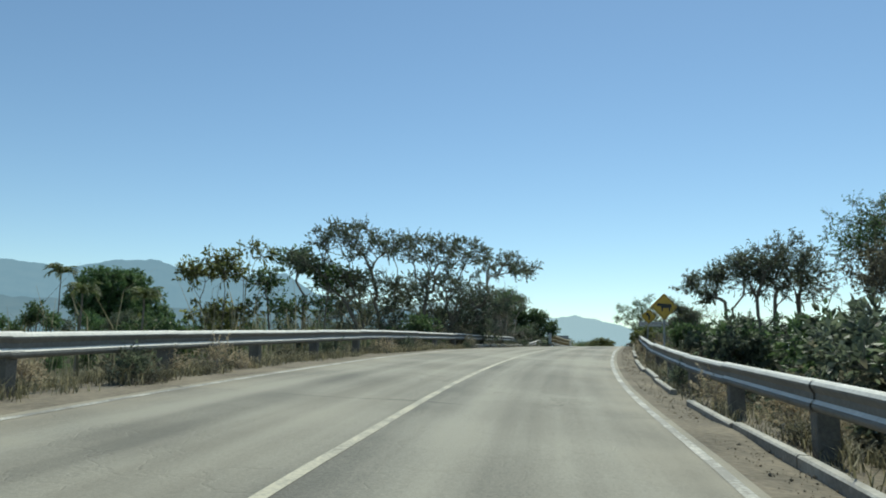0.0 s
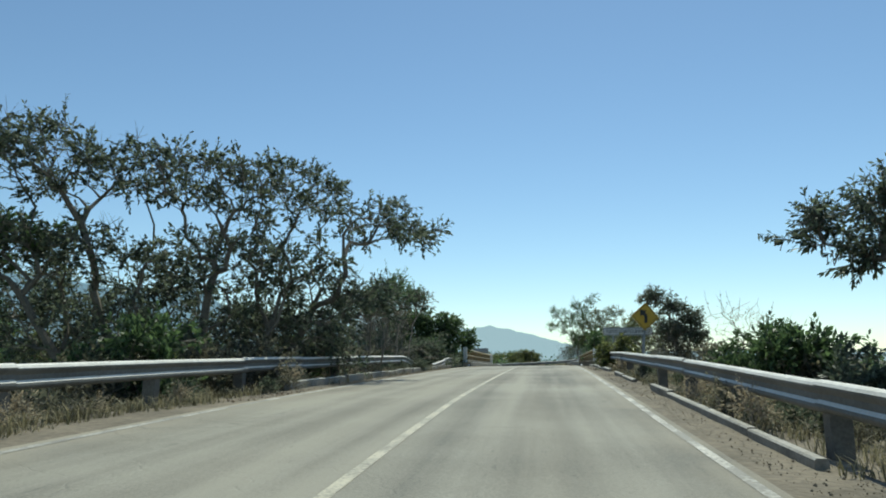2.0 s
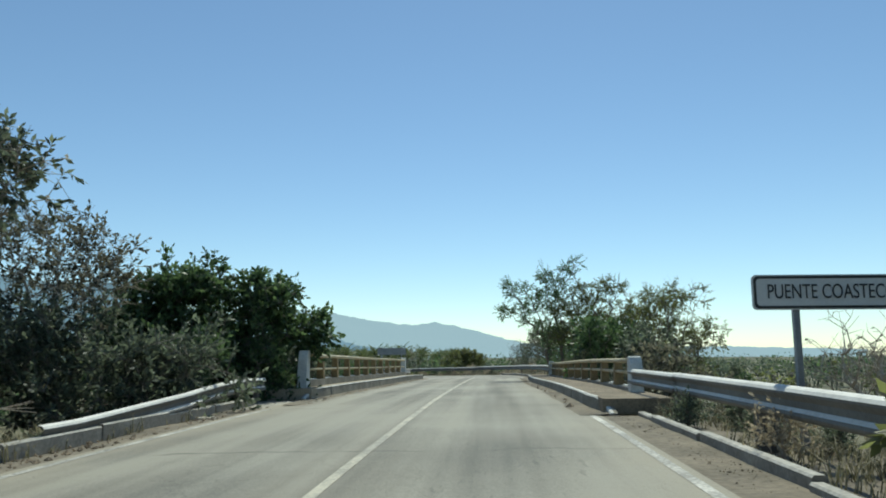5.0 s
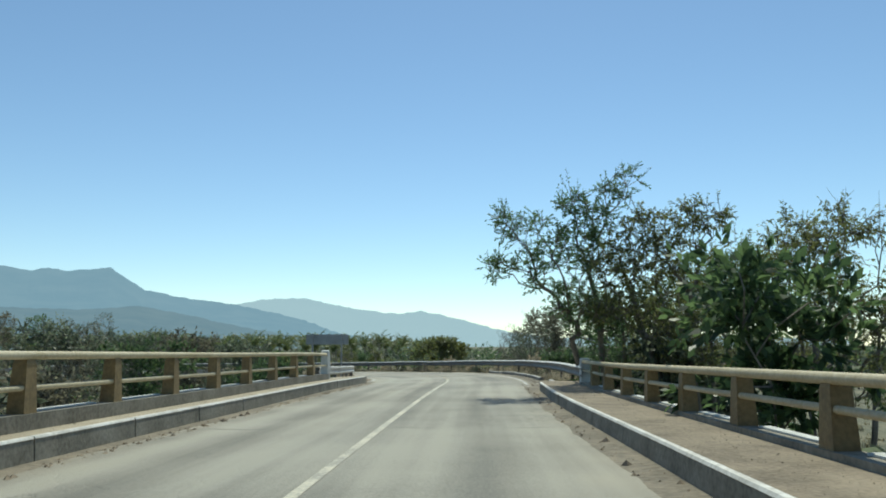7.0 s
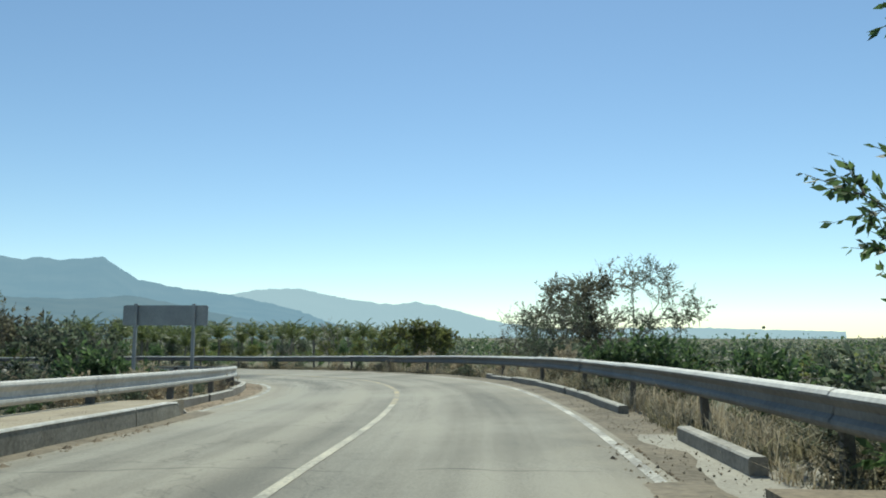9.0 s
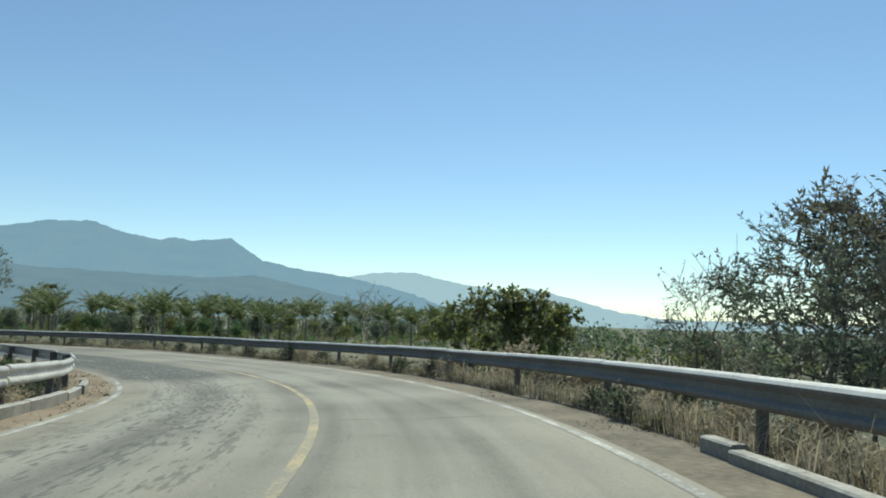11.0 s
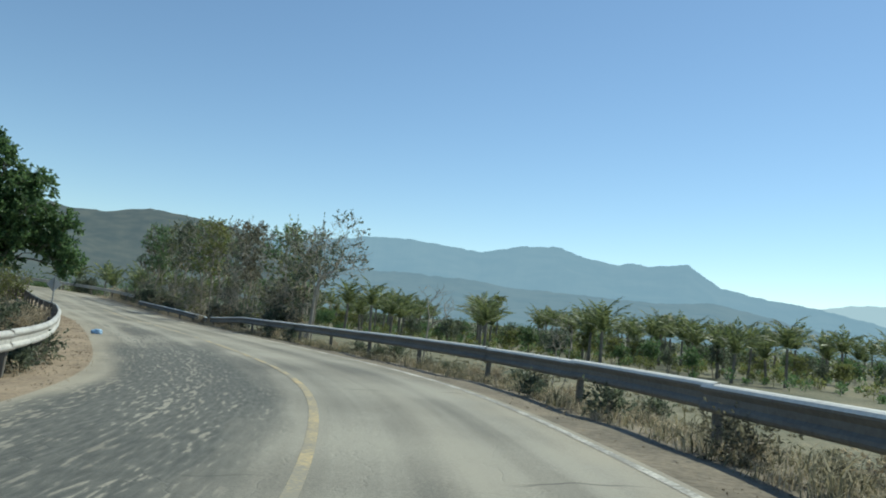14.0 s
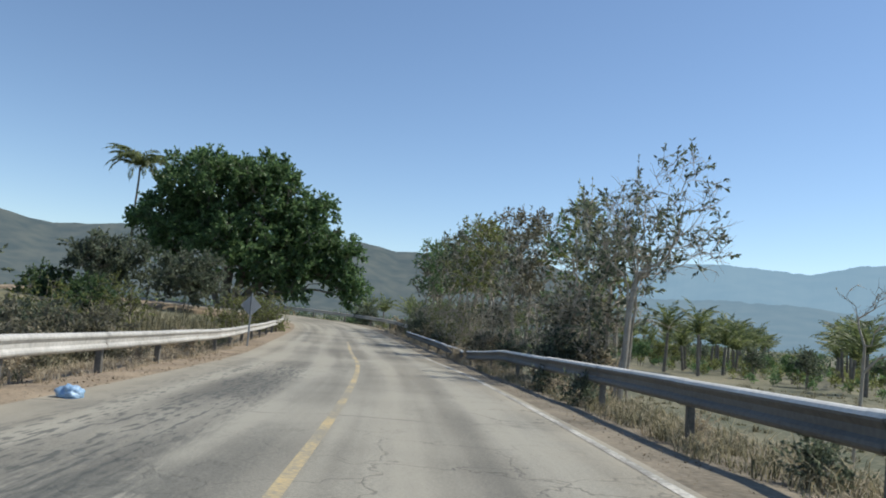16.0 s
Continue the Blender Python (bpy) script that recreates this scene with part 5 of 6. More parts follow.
# right of the last straight: a row of half-bare trees
tree("half_bare_tree", -6.3, 162.6, "tall half-bare tree with leaf tufts at its tips", leaf_olive, 100,
     [(0, 0, 0.0, 0.3, 1.5), (0.05, 0.1, 0.15, 0.5, 1.9)],
     [(0.4, 1.5, 4.85, 0.95, 0.85, 0.5), (-0.5, 0.4, 3.7, 0.8, 0.7, 0.45), (0.95, 2.3, 4.3, 0.4, 0.4, 0.75), (-1.15, -0.4, 3.45, 0.55, 0.5, 0.35), (-0.2, 0.8, 4.3, 0.6, 0.55, 0.4), (0.1, 1.1, 3.2, 2.0, 1.8, 1.2), (0.9, 2.6, 2.6, 0.7, 0.7, 0.7), (-0.2, 0.6, 2.2, 1.6, 1.4, 0.6)],
     wood_mat=bark_dry, limbs=52, twigs=4, leaves=8, leaf=0.14, trunk_r=0.08, bare=0.72, tips=6, sub=5, outer=4, twig_len=0.4)
tree("leafless_tree", -3.0, 168.6, "leafless grey tree with forked twigs at the field edge", leaf_dull, 98,
     [(0, 0, 0.2, 0.2, 0.2)], [(0.4, 0.4, 1.6, 1.1, 1.0, 0.9), (1.0, 0.4, 0.8, 1.0, 1.0, 0.8)], wood_mat=bark_dry, limbs=14, twigs=2, leaves=1, leaf=0.1, trunk_r=0.05, bare=1.0, sub=4, twig_len=0.3)
for k in range(12):
    s = 176.0 + 4.0 * k
    q = on_road(s, 7.4 + (k * 37 % 5) * 0.5)
    top = (4.4, 4.8, 5.3, 5.6, 5.8, 6.2, 6.4, 6.6, 6.8, 6.9, 6.8, 6.4)[k]
    thin = (0.85, 0.75, 0.6, 0.65, 0.5, 0.4, 0.55, 0.35, 0.45, 0.3, 0.3, 0.3)[k]
    tree("half_bare_tree", q[0], q[1], "half-bare brown tree in a roadside row", (leaf_olive, leaf_gold, leaf_fresh, leaf_dull)[k % 4], 101 + k,
         [(0, 0, 0.2, 0, 1.2), (0.6, 0.3, 0.9, 0.2, 1.4), (-0.6, 0.2, -0.9, 0, 1.1), (0.2, -0.6, 0.2, -0.9, 1.0)],
         [(0, 0, top - 0.7, 1.6, 1.6, 0.7), (0.3, 0, top - 2.0, 2.0, 2.0, 1.0), (0, 0, top - 3.6, 1.9, 1.9, 1.0)],
         wood_mat=bark_dry, limbs=34, twigs=5, leaves=9, leaf=0.18, trunk_r=0.07, bare=thin, tips=3, group="row of roadside trees", outer=4, twig_len=0.45)
    tree("low_shrub", q[0] - 0.6, q[1] - 0.8, "brown twiggy undergrowth below the roadside row", (leaf_dull, leaf_olive, leaf_gold)[k % 3], 151 + k,
         [(0, 0, 0.1, 0, -0.6), (0.5, 0.2, 0.7, 0, -0.7), (-0.5, 0, -0.7, 0, -0.6)], [(0, 0, 0.6, 1.7, 1.5, 1.0), (0.2, 0, -0.6, 1.8, 1.6, 0.9)],
         category="shrub", wood_mat=bark_dry, limbs=26, twigs=6, leaves=7, leaf=0.12, trunk_r=0.04, bare=0.72, group="undergrowth below the row", twig_len=0.45)
# inner side of the last straight: the great dense tree, bushes below it
tree("great_tree", -79.0, 178.6, "huge dense green shade tree over the far bend", leaf_fresh, 120,
     [(0, 0, 0.5, 0, 4.2), (0.5, 0.4, 3.4, 1.4, 6.0), (-0.4, 0.2, -2.6, -1.5, 5.6), (0.2, 0.6, 4.0, 3.4, 4.0)],
     [(0.66, -2.77, 13.8, 6.9, 6.2, 3.6), (4.1, 2.0, 13.6, 4.6, 4.1, 3.9), (6.9, 6.5, 9.5, 4.25, 3.8, 4.25), (8.9, 9.9, 5.6, 2.95, 2.65, 3.6), (9.7, 11.5, 2.5, 1.85, 1.65, 2.3), (-2.2, -5.9, 8.9, 5.2, 4.7, 3.9), (2.4, 0.7, 7.3, 7.8, 7.0, 4.6), (5.0, 4.8, 4.4, 5.9, 5.3, 3.3)],
     limbs=190, twigs=10, leaves=14, leaf=0.38, narrow=0.5, trunk_r=0.65, bare=0.02, twig_len=1.1, tips=0, sub=6, z=-1.0, outer=4)
for k, (x, y, top, r) in enumerate(((-60.5, 161.5, 5.4, 3.4), (-63.0, 158.0, 2.2, 3.0), (-49.5, 158.2, 1.3, 2.0), (-66.0, 170.0, 5.0, 4.5), (-72, 150, 2.4, 4.5), (-60, 140, 1.6, 4.0), (-52, 150, 1.0, 3.0), (-26.0, 152.0, 0.7, 1.7), (-35.0, 157.0, 1.5, 2.0), (-30.5, 153.0, 0.5, 1.6), (-40.5, 167.6, 1.2, 1.4), (-47.0, 170.6, 1.5, 1.6), (-53.0, 172.6, 1.9, 1.8), (-57.5, 172.0, 2.2, 1.8), (-44.0, 166.0, 1.0, 1.6))):
    tree("dark_bush", x, y, "dark dense thicket under the shade tree", leaf_gold if k > 6 else leaf_green if k % 3 else leaf_olive, 130 + k,
         [(0, 0, 0.2, 0, min(top - 1.4, 1.0)), (0.8, 0.3, 1.4, 0, min(top - 1.4, 1.0))], [(0, 0, top - 2.0, r, r, 1.7), (0, 0, top - 3.4, r * 1.1, r, 1.6)],
         category="thicket", limbs=40 if k < 7 else 30, twigs=9 if k < 7 else 6, leaves=12 if k < 7 else 9, leaf=0.25 if k < 7 else 0.13, narrow=0.5, trunk_r=0.06, bare=0.08 if k < 7 else 0.3, twig_len=0.7 if k < 7 else 0.4, group="thickets under the tree")
# inner side of the bend
for k, (x, y, top, r) in enumerate(((12.5, 118.0, 1.6, 2.0), (9.0, 121.5, 2.2, 2.4), (14.8, 113.5, 0.9, 1.3), (4.5, 128.0, 2.4, 2.6), (-1.0, 132.0, 2.0, 2.5), (8.5, 108.0, 1.6, 2.4), (3.0, 115.0, 2.6, 3.0))):
    tree("scrub_bush", x, y, "mixed green scrub inside the bend", (leaf_olive, leaf_dull, leaf_green)[k % 3], 140 + k,
         [(0, 0, 0.2, 0, -0.4), (0.6, 0.3, 0.9, 0, -0.4)], [(0, 0, top - 0.9, r, r, 1.0), (0, 0, -0.9, r * 1.1, r, 1.2)],
         category="bush", limbs=26, twigs=8, leaves=8, leaf=0.19, trunk_r=0.05, bare=0.15, tips=3, group="scrub inside the bend")


# ---- shrubs repeated along the verges and fields ----
def shrub_kind(name, seed, h, r, mat, label, leaf, group, bare=0.1, wood_mat=None, limbs=15, twigs=6, leaves=9, narrow=0.45):
    e = thing(name, (0, 0, -60), label, "shrub", group)
    wood, lv = grow_tree(seed, [(0, 0, r * 0.1, 0, h * 0.35), (0.02, 0.01, r * 0.5, 0, h * 0.3), (-0.02, 0, -r * 0.5, 0, h * 0.3)], [(0, 0, h * 0.62, r, r, h * 0.40), (0, 0, h * 0.25, r, r, h * 0.25)],
                         limbs=limbs, twigs=twigs, leaves=leaves, leaf=leaf, narrow=narrow, trunk_r=0.03, bare=bare, twig_len=0.35, sub=4, twig_wood=False)
    child("stalk", quads("stalk", wood, wood_mat or bark), e)
    child("foliage", quads("foliage", lv, mat), e)
    return e


def surface(s, l):
    """The verge or ground at s, l."""
    p = on_road(s, l)
    k = (abs(l) - 3.75) / 2.85
    if k > 1.0:
        p[2] = float(ground_height(p[:1], p[1:2])[0])
    else:
        p[2] += verge_up(max(k, 0)) - 0.02
    return p


kinds = [shrub_kind("verge_shrub", 201, 1.5, 0.9, leaf_olive, "olive-green roadside shrub behind the guard rail", 0.13, "verge shrubs"),
         shrub_kind("verge_shrub", 202, 1.3, 0.9, leaf_dull, "dull brown-green roadside shrub behind the guard rail", 0.12, "verge shrubs", 0.3),
         shrub_kind("verge_shrub", 203, 1.7, 0.9, leaf_green, "fresh green roadside shrub behind the guard rail", 0.13, "verge shrubs"),
         shrub_kind("verge_shrub", 204, 1.5, 0.8, straw, "dry straw-coloured shrub behind the guard rail", 0.14, "verge shrubs", 0.4, bark_dry)]
rs = random.Random(5)


def scatter(kinds_at, s0, s1, l0, l1, count, lo, hi):
    for i in range(count):
        s, l = rs.uniform(s0, s1), rs.uniform(l0, l1)
        p = surface(s, l)
        k = rs.uniform(lo, hi)
        copy_thing(kinds[rs.choice(kinds_at)], Matrix.Translation(p) @ Matrix.Rotation(rs.uniform(0, 6.3), 4, "Z") @ Matrix.Scale(k, 4))


scatter((0, 1, 1, 2), 4, 34, -8.0, -5.7, 16, 0.35, 0.6)
scatter((0, 1, 1, 2), 34, 62, -8.0, -5.7, 22, 0.7, 1.15)
scatter((0, 1, 2), 42, 66, -13, -8, 14, 1.0, 1.5)
scatter((0, 1, 2, 0), 4, 45, 5.7, 8.5, 34, 0.7, 1.15)
scatter((0, 1, 1, 3), 45, 66, 5.7, 8.5, 12, 0.3, 0.6)
scatter((0, 1, 2, 1), 36, 50, 7.0, 12.0, 20, 0.9, 1.35)
scatter((0, 1, 2), 10, 46, 8, 16, 16, 1.0, 1.7)
scatter((0, 2, 2, 1), 70, 84, -9, -6, 12, 1.1, 1.6)
scatter((0, 2, 2, 1), 84, 102, -9, -6, 12, 0.7, 1.1)
scatter((0, 2, 1), 70, 98, 6, 9, 14, 1.1, 1.7)
scatter((0, 1, 2, 2), 97, 116, 6.2, 10, 22, 0.8, 1.3)
scatter((0, 1, 3, 1), 114, 138, 6.2, 9, 18, 0.5, 0.9)
scatter((0, 1, 2, 3), 104, 136, -8, -5.8, 22, 0.4, 0.8)
scatter((0, 1, 1, 3), 140, 172, -9, -5.8, 22, 0.5, 1.0)
scatter((0, 1, 1), 148, 185, -15, -7, 24, 0.8, 1.3)
scatter((1, 3, 3), 172, 196, -9, -5.8, 9, 0.4, 0.7)
scatter((0, 1, 3), 174, 206, 5.8, 8, 16, 0.6, 1.1)
scatter((1, 3, 0), 205, 240, 6.0, 12, 14, 0.9, 1.5)
for e in kinds:      # the first of each kind takes a place of its own
    e.matrix_world = Matrix.Translation(surface(38 + 7 * kinds.index(e), -7.5))


# low leafy weeds under and before the rails
weed_kinds = [shrub_kind("roadside_weed", 211, 0.5, 0.32, leaf_olive, "low green leafy weed at the road's edge", 0.07, "roadside weeds", 0.15, limbs=9, twigs=5, leaves=9),
              shrub_kind("roadside_weed", 212, 0.45, 0.34, leaf_dull, "low brown-green weed at the road's edge", 0.06, "roadside weeds", 0.3, bark_dry, 9, 5, 8),
              shrub_kind("roadside_weed", 213, 0.5, 0.3, straw, "dead straw-coloured weed at the road's edge", 0.06, "roadside weeds", 0.4, bark_dry, 9, 5, 8)]
for s0, s1, l0, l1, count in ((97, 186, 4.3, 5.8, 90), (2, 66, 4.25, 5.6, 62), (2, 66, -5.8, -4.2, 66), (104, 190, -5.8, -4.5, 60)):
    for i in range(count):
        p = surface(rs.uniform(s0, s1), rs.uniform(l0, l1))
        copy_thing(rs.choice(weed_kinds), Matrix.Translation(p) @ Matrix.Rotation(rs.uniform(0, 6.3), 4, "Z") @ Matrix.Scale(rs.uniform(0.35, 1.0), 4))
for k, e in enumerate(weed_kinds):
    e.matrix_world = Matrix.Translation(surface(108 + 5 * k, 5.0))


# ---- grass and weeds: too many to count ----
def grass(name, s0, s1, l0, l1, count, h, mat, label, seed, lean=0.5, wide=0.012, patchy=0.3):
    rng = np.random.default_rng(seed)
    tufts = count // 16
    cs, cl = rng.uniform(s0, s1, tufts), rng.uniform(l0, l1, tufts)
    keep = np.array([noise.noise(Vector((a * 0.45, b * 0.9, seed))) for a, b in zip(cs, cl)]) > -0.3 + patchy * rng.uniform(-1, 1, tufts)
    cs, cl = cs[keep], cl[keep]
    tuft_h = rng.uniform(0.45, 1.35, len(cs))
    which = rng.integers(0, len(cs), int(count * 0.85))
    n = len(which)
    s, l = cs[which] + rng.normal(0, 0.05 + h * 0.22, n), cl[which] + rng.normal(0, 0.04 + h * 0.18, n)
    l = np.sign(l) * np.maximum(np.abs(l), min(abs(l0), abs(l1)) - 0.1)
    p = on_road(s, l)
    k = (np.abs(l) - 3.75) / 2.85
    p[:, 2] += np.where(k > 1, 0, 0.012 - 0.30 * np.clip(k, 0, 1) ** 2) - 0.03
    far = k > 1.0
    if far.any():
        p[far, 2] = ground_height(p[far, 0], p[far, 1]) - 0.05
    hh = h * rng.uniform(0.4, 1.2, (n, 1)) * tuft_h[which][:, None]
    d = rng.normal(0, 1, (n, 3))
    d[:, 2] = 0
    d = unit(d)
    side = np.stack([-d[:, 1], d[:, 0], 0 * d[:, 0]], 1) * (wide * rng.uniform(0.6, 1.6, (n, 1)))
    mid = p + d * hh * lean * 0.25 + np.array((0, 0, 1)) * hh * 0.6
    tip = p + d * hh * lean + np.array((0, 0, 1)) * hh * rng.uniform(0.7, 1.0, (n, 1))
    low = np.stack([p - side, p + side, mid + side * 0.85, mid - side * 0.85], 1)
    high = np.stack([mid - side * 0.85, mid + side * 0.85, tip + side * 0.12, tip - side * 0.12], 1)
    v = np.concatenate([low, high]).reshape(-1, 3)
    return tagged(new(name, quads(name, v, mat)), label, "grass", kind="stuff")


grass("dry_grass", -10, 69, -6.4, -4.2, 30000, 0.26, weed, "dry brown-green weeds under the guard rail", 301, lean=0.9, wide=0.006)
grass("dry_grass", -10, 66, 4.2, 6.6, 30000, 0.26, weed, "dry brown-green weeds behind the kerb", 302, lean=0.9, wide=0.006)
grass("dry_grass", 97, 172, 4.25, 6.6, 32000, 0.20, straw, "straw-coloured dry grass round the bend", 303, lean=1.1, wide=0.004)
grass("dry_weeds", 97, 180, 4.2, 5.4, 26000, 0.20, weed, "trampled brown weeds under the outer guard rail", 315, lean=1.3, wide=0.005, patchy=0.7)
grass("green_weeds", 97, 172, 4.3, 9.0, 36000, 0.30, weed, "mixed weeds behind the outer guard rail", 304, lean=0.9, wide=0.008)
grass("dry_grass", 102, 200, -6.6, -4.4, 30000, 0.2, straw, "dry grass under the inner guard rail", 305, lean=1.1, wide=0.005)
grass("dry_grass", 170, 225, 4.3, 7.5, 16000, 0.3, straw, "dry grass under the roadside trees", 306, lean=1.0, wide=0.006)
grass("reed_plumes", 97, 128, 4.3, 5.4, 2600, 0.50, straw, "pale feathery grass plumes beside the rail", 307, lean=0.6, wide=0.006)
grass("reed_plumes", 0, 30, -9.0, -5.4, 420, 2.3, weed, "tall thin dry reeds behind the rail", 308, lean=0.3, wide=0.012)
grass("dry_maize", 178, 215, -16, -8, 2600, 1.3, weed, "tan dry stalks beyond the inner rail", 309, lean=0.3, wide=0.025)
grass("field_weeds", -10, 69, -20, -6.4, 16000, 0.6, weed, "rough weeds on the bank", 310, wide=0.012)
grass("field_weeds", -10, 66, 6.4, 20, 16000, 0.6, weed, "rough weeds on the bank", 311, wide=0.012)
grass("field_weeds", 136, 215, -26, -6.4, 34000, 0.6, weed, "rough weeds on the inner bank", 312, lean=0.8, wide=0.014)
grass("field_weeds", 96, 175, 6.4, 24, 18000, 0.4, weed, "rough weeds on the outer bank", 313, wide=0.012)


grass("field_grass", 100, 222, 8.5, 60, 52000, 0.38, weed, "short dry grass and weeds between the orchard rows", 314, lean=0.8, wide=0.022, patchy=0.6)


def gravel(name, s0, s1, l0, l1, count, size, mat, label, seed, up=0.0):
    """Loose stones and clods: small faceted lumps."""
    rng = np.random.default_rng(seed)
    s, l = rng.uniform(s0, s1, count), rng.uniform(l0, l1, count)
    p = on_road(s, l)
    k = np.clip((np.abs(l) - 3.5) / 3.0, 0, 1)
    p[:, 2] += up if up else 0.012 - 0.30 * k ** 2
    r = size * rng.lognormal(0, 0.5, (count, 1))
    oct_ = np.array(((1, 0, 0), (0, 1, 0), (-1, 0, 0), (0, -1, 0), (0, 0, 0.7), (0, 0, -0.7)))
    c = p[:, None] + oct_[None] * r[:, None] * rng.uniform(0.6, 1.3, (count, 6, 1))
    tri = np.array(((0, 1, 4), (1, 2, 4), (2, 3, 4), (3, 0, 4), (1, 0, 5), (2, 1, 5), (3, 2, 5), (0, 3, 5)))
    v = c[:, tri].reshape(-1, 3)
    return tagged(new(name, quads(name, v, mat, 3)), label, "gravel", kind="stuff")


gravel("rubble", 2, 68, 3.5, 4.4, 1300, 0.008, dirt_tan, "small stones and clods along the kerb", 331)
gravel("rubble", 68, 100, 3.0, 3.4, 1100, 0.022, dirt_tan, "crumbled rubble at the foot of the walkway kerb", 332)
gravel("rubble", 70, 103, -3.15, -2.85, 900, 0.022, dirt_tan, "crumbled rubble at the foot of the walkway kerb", 333)
gravel("rubble", 97, 175, 3.4, 5.0, 2400, 0.009, dirt_tan, "small stones and clods on the outer verge", 334)
gravel("grit", 97, 185, 3.5, 4.8, 7000, 0.007, dirt, "fine grit and dead leaves on the outer verge", 339)
gravel("grit", 104, 190, -5.0, -3.6, 5000, 0.007, dirt, "fine grit on the inner verge", 340)
gravel("grit", 2, 66, 3.5, 4.3, 5000, 0.007, dirt, "fine grit along the kerb", 341)
gravel("rubble", 104, 190, -5.0, -3.5, 2800, 0.016, dirt_tan, "small stones on the inner verge", 335)
gravel("litter", 68, 95, 3.5, 4.3, 1800, 0.0035, dirt, "dry litter and grit on the walkway", 337, up=0.274)
gravel("litter", 72, 102, -3.9, -3.4, 900, 0.0035, dirt, "dry litter and grit on the walkway", 338, up=0.304)
gravel("rubble", 36, 70, -4.3, -3.6, 1300, 0.018, dirt_tan, "small stones along the kerb", 336)


# ---- the plantation on the plain: young coconut palms and dark orchard trees ----
def palm_kind(seed, trunk, fronds, length, label, lift=1.0, bend=0.95, wide=0.055):
    rng = np.random.default_rng(seed)
    e = thing("palm_tree", (0, 0, -60), label, "palm", "plantation palms")
    p = limb(rng, np.array((0, 0, -0.3)), np.array((rng.uniform(-0.2, 0.2), rng.uniform(-0.2, 0.2), trunk)), 8, 0.02)
    r = np.linspace(0.17, 0.11, 9)
    child("trunk", quads("trunk", tubes(p[:-1], p[1:], r[:-1], r[1:], 8), bark), e, "ringed grey trunk")
    v, top = [], p[-1]
    for i in range(fronds):
        az = i * 2.399 + rng.uniform(-0.3, 0.3)
        up = lift * (0.45 + 0.95 * ((i + 0.5) / fronds) ** 0.8) + rng.uniform(-0.12, 0.12)
        ln = length * rng.uniform(0.85, 1.15)
        h = np.array((math.cos(az), math.sin(az), 0.0))
        t = np.linspace(0, 1, 20)
        ang = up - bend * t ** 1.4 * rng.uniform(0.75, 1.25)
        rib = top + np.cumsum(h * np.cos(ang)[:, None] + np.array((0, 0, 1.0)) * np.sin(ang)[:, None], 0) * ln / 20
        way = unit(np.gradient(rib, axis=0))
        side = np.array((-h[1], h[0], 0.0))
        v.append(tubes(rib[:-1], rib[1:], np.linspace(0.045, 0.008, 19), np.linspace(0.043, 0.006, 19), 3))
        for sgn in (-1, 1):
            ll = (0.62 * np.sin(np.clip(t * 0.95 + 0.12, 0, 1) * math.pi) ** 0.6 + 0.08)[:, None] * length / 3.2
            w = unit(side * sgn * 0.5 + way * 0.75 + np.array((0, 0, -0.30)) + rng.normal(0, 0.12, (20, 3)))
            tip = rib + w * ll
            wd = way * wide * length / 3.2
            mid = rib + w * ll * 0.5
            v.append(np.stack([rib, mid + wd, tip, mid - wd], 1).reshape(-1, 3))
    child("crown", quads("crown", np.concatenate(v), palm_leaf), e, "arching feathered fronds")
    return e


palms = [palm_kind(401, 3.0, 13, 3.5, "young coconut palm with upright arching fronds", 1.22, 1.1, 0.075), palm_kind(402, 3.4, 14, 3.4, "coconut palm with arching grey-green fronds", 1.15, 1.35, 0.075),
         palm_kind(403, 2.4, 12, 3.4, "short young palm with stiff raised fronds", 1.26, 0.85, 0.075)]
tall_palm = palm_kind(404, 16.6, 34, 4.6, "tall dark palm beside the great shade tree", 0.85, 1.9, 0.11)
field_palm = palm_kind(405, 9.4, 30, 2.7, "slim tall palm standing alone in the field", 1.0, 2.3, 0.1)
field_palm.matrix_world = Matrix.Translation((-40.8, 85.0, -3.9))
tall_palm.matrix_world = Matrix.Translation((-86.0, 169.2, -1.0))
orchard = []
for k, (m, lab) in enumerate(((leaf_green, "dark green orchard tree on the plain"), (leaf_gold, "yellow-green orchard tree with an open crown"), (leaf_fresh, "olive-green orchard tree with a bare lower trunk"), (leaf_olive, "pale green orchard tree on the plain"))):
    e = thing("orchard_tree", (0, 0, -60), lab, "tree", "plantation trees")
    wood, lv = grow_tree(410 + k, [(0, 0, 0.1, 0, 1.5), (0.25, 0, 0.7, 0, 1.6), (-0.2, 0.1, -0.6, 0.2, 1.5)], [(0, 0, 3.3, 1.7, 1.7, 1.1), (0.3, 0, 2.3, 1.8, 1.8, 0.8)], limbs=14, sub=4, twig_wood=False, twigs=5, leaves=9, leaf=0.25, narrow=0.5, trunk_r=0.07, bare=0.1, twig_len=0.6)
    child("trunk", quads("trunk", wood, bark), e)
    child("crown", quads("crown", lv, m), e)
    orchard.append(e)


def free_of_road(x, y, gap):
    return ((LINE[::4, 0] - x) ** 2 + (LINE[::4, 1] - y) ** 2).min() > gap * gap


def plant(kind_list, x, y, lo, hi):
    z = float(ground_height(np.array([x]), np.array([y]))[0])
    k = rs.uniform(lo, hi)
    copy_thing(rs.choice(kind_list), Matrix.Translation((x, y, z)) @ Matrix.Rotation(rs.uniform(0, 6.3), 4, "Z") @ Matrix.Scale(k, 4))


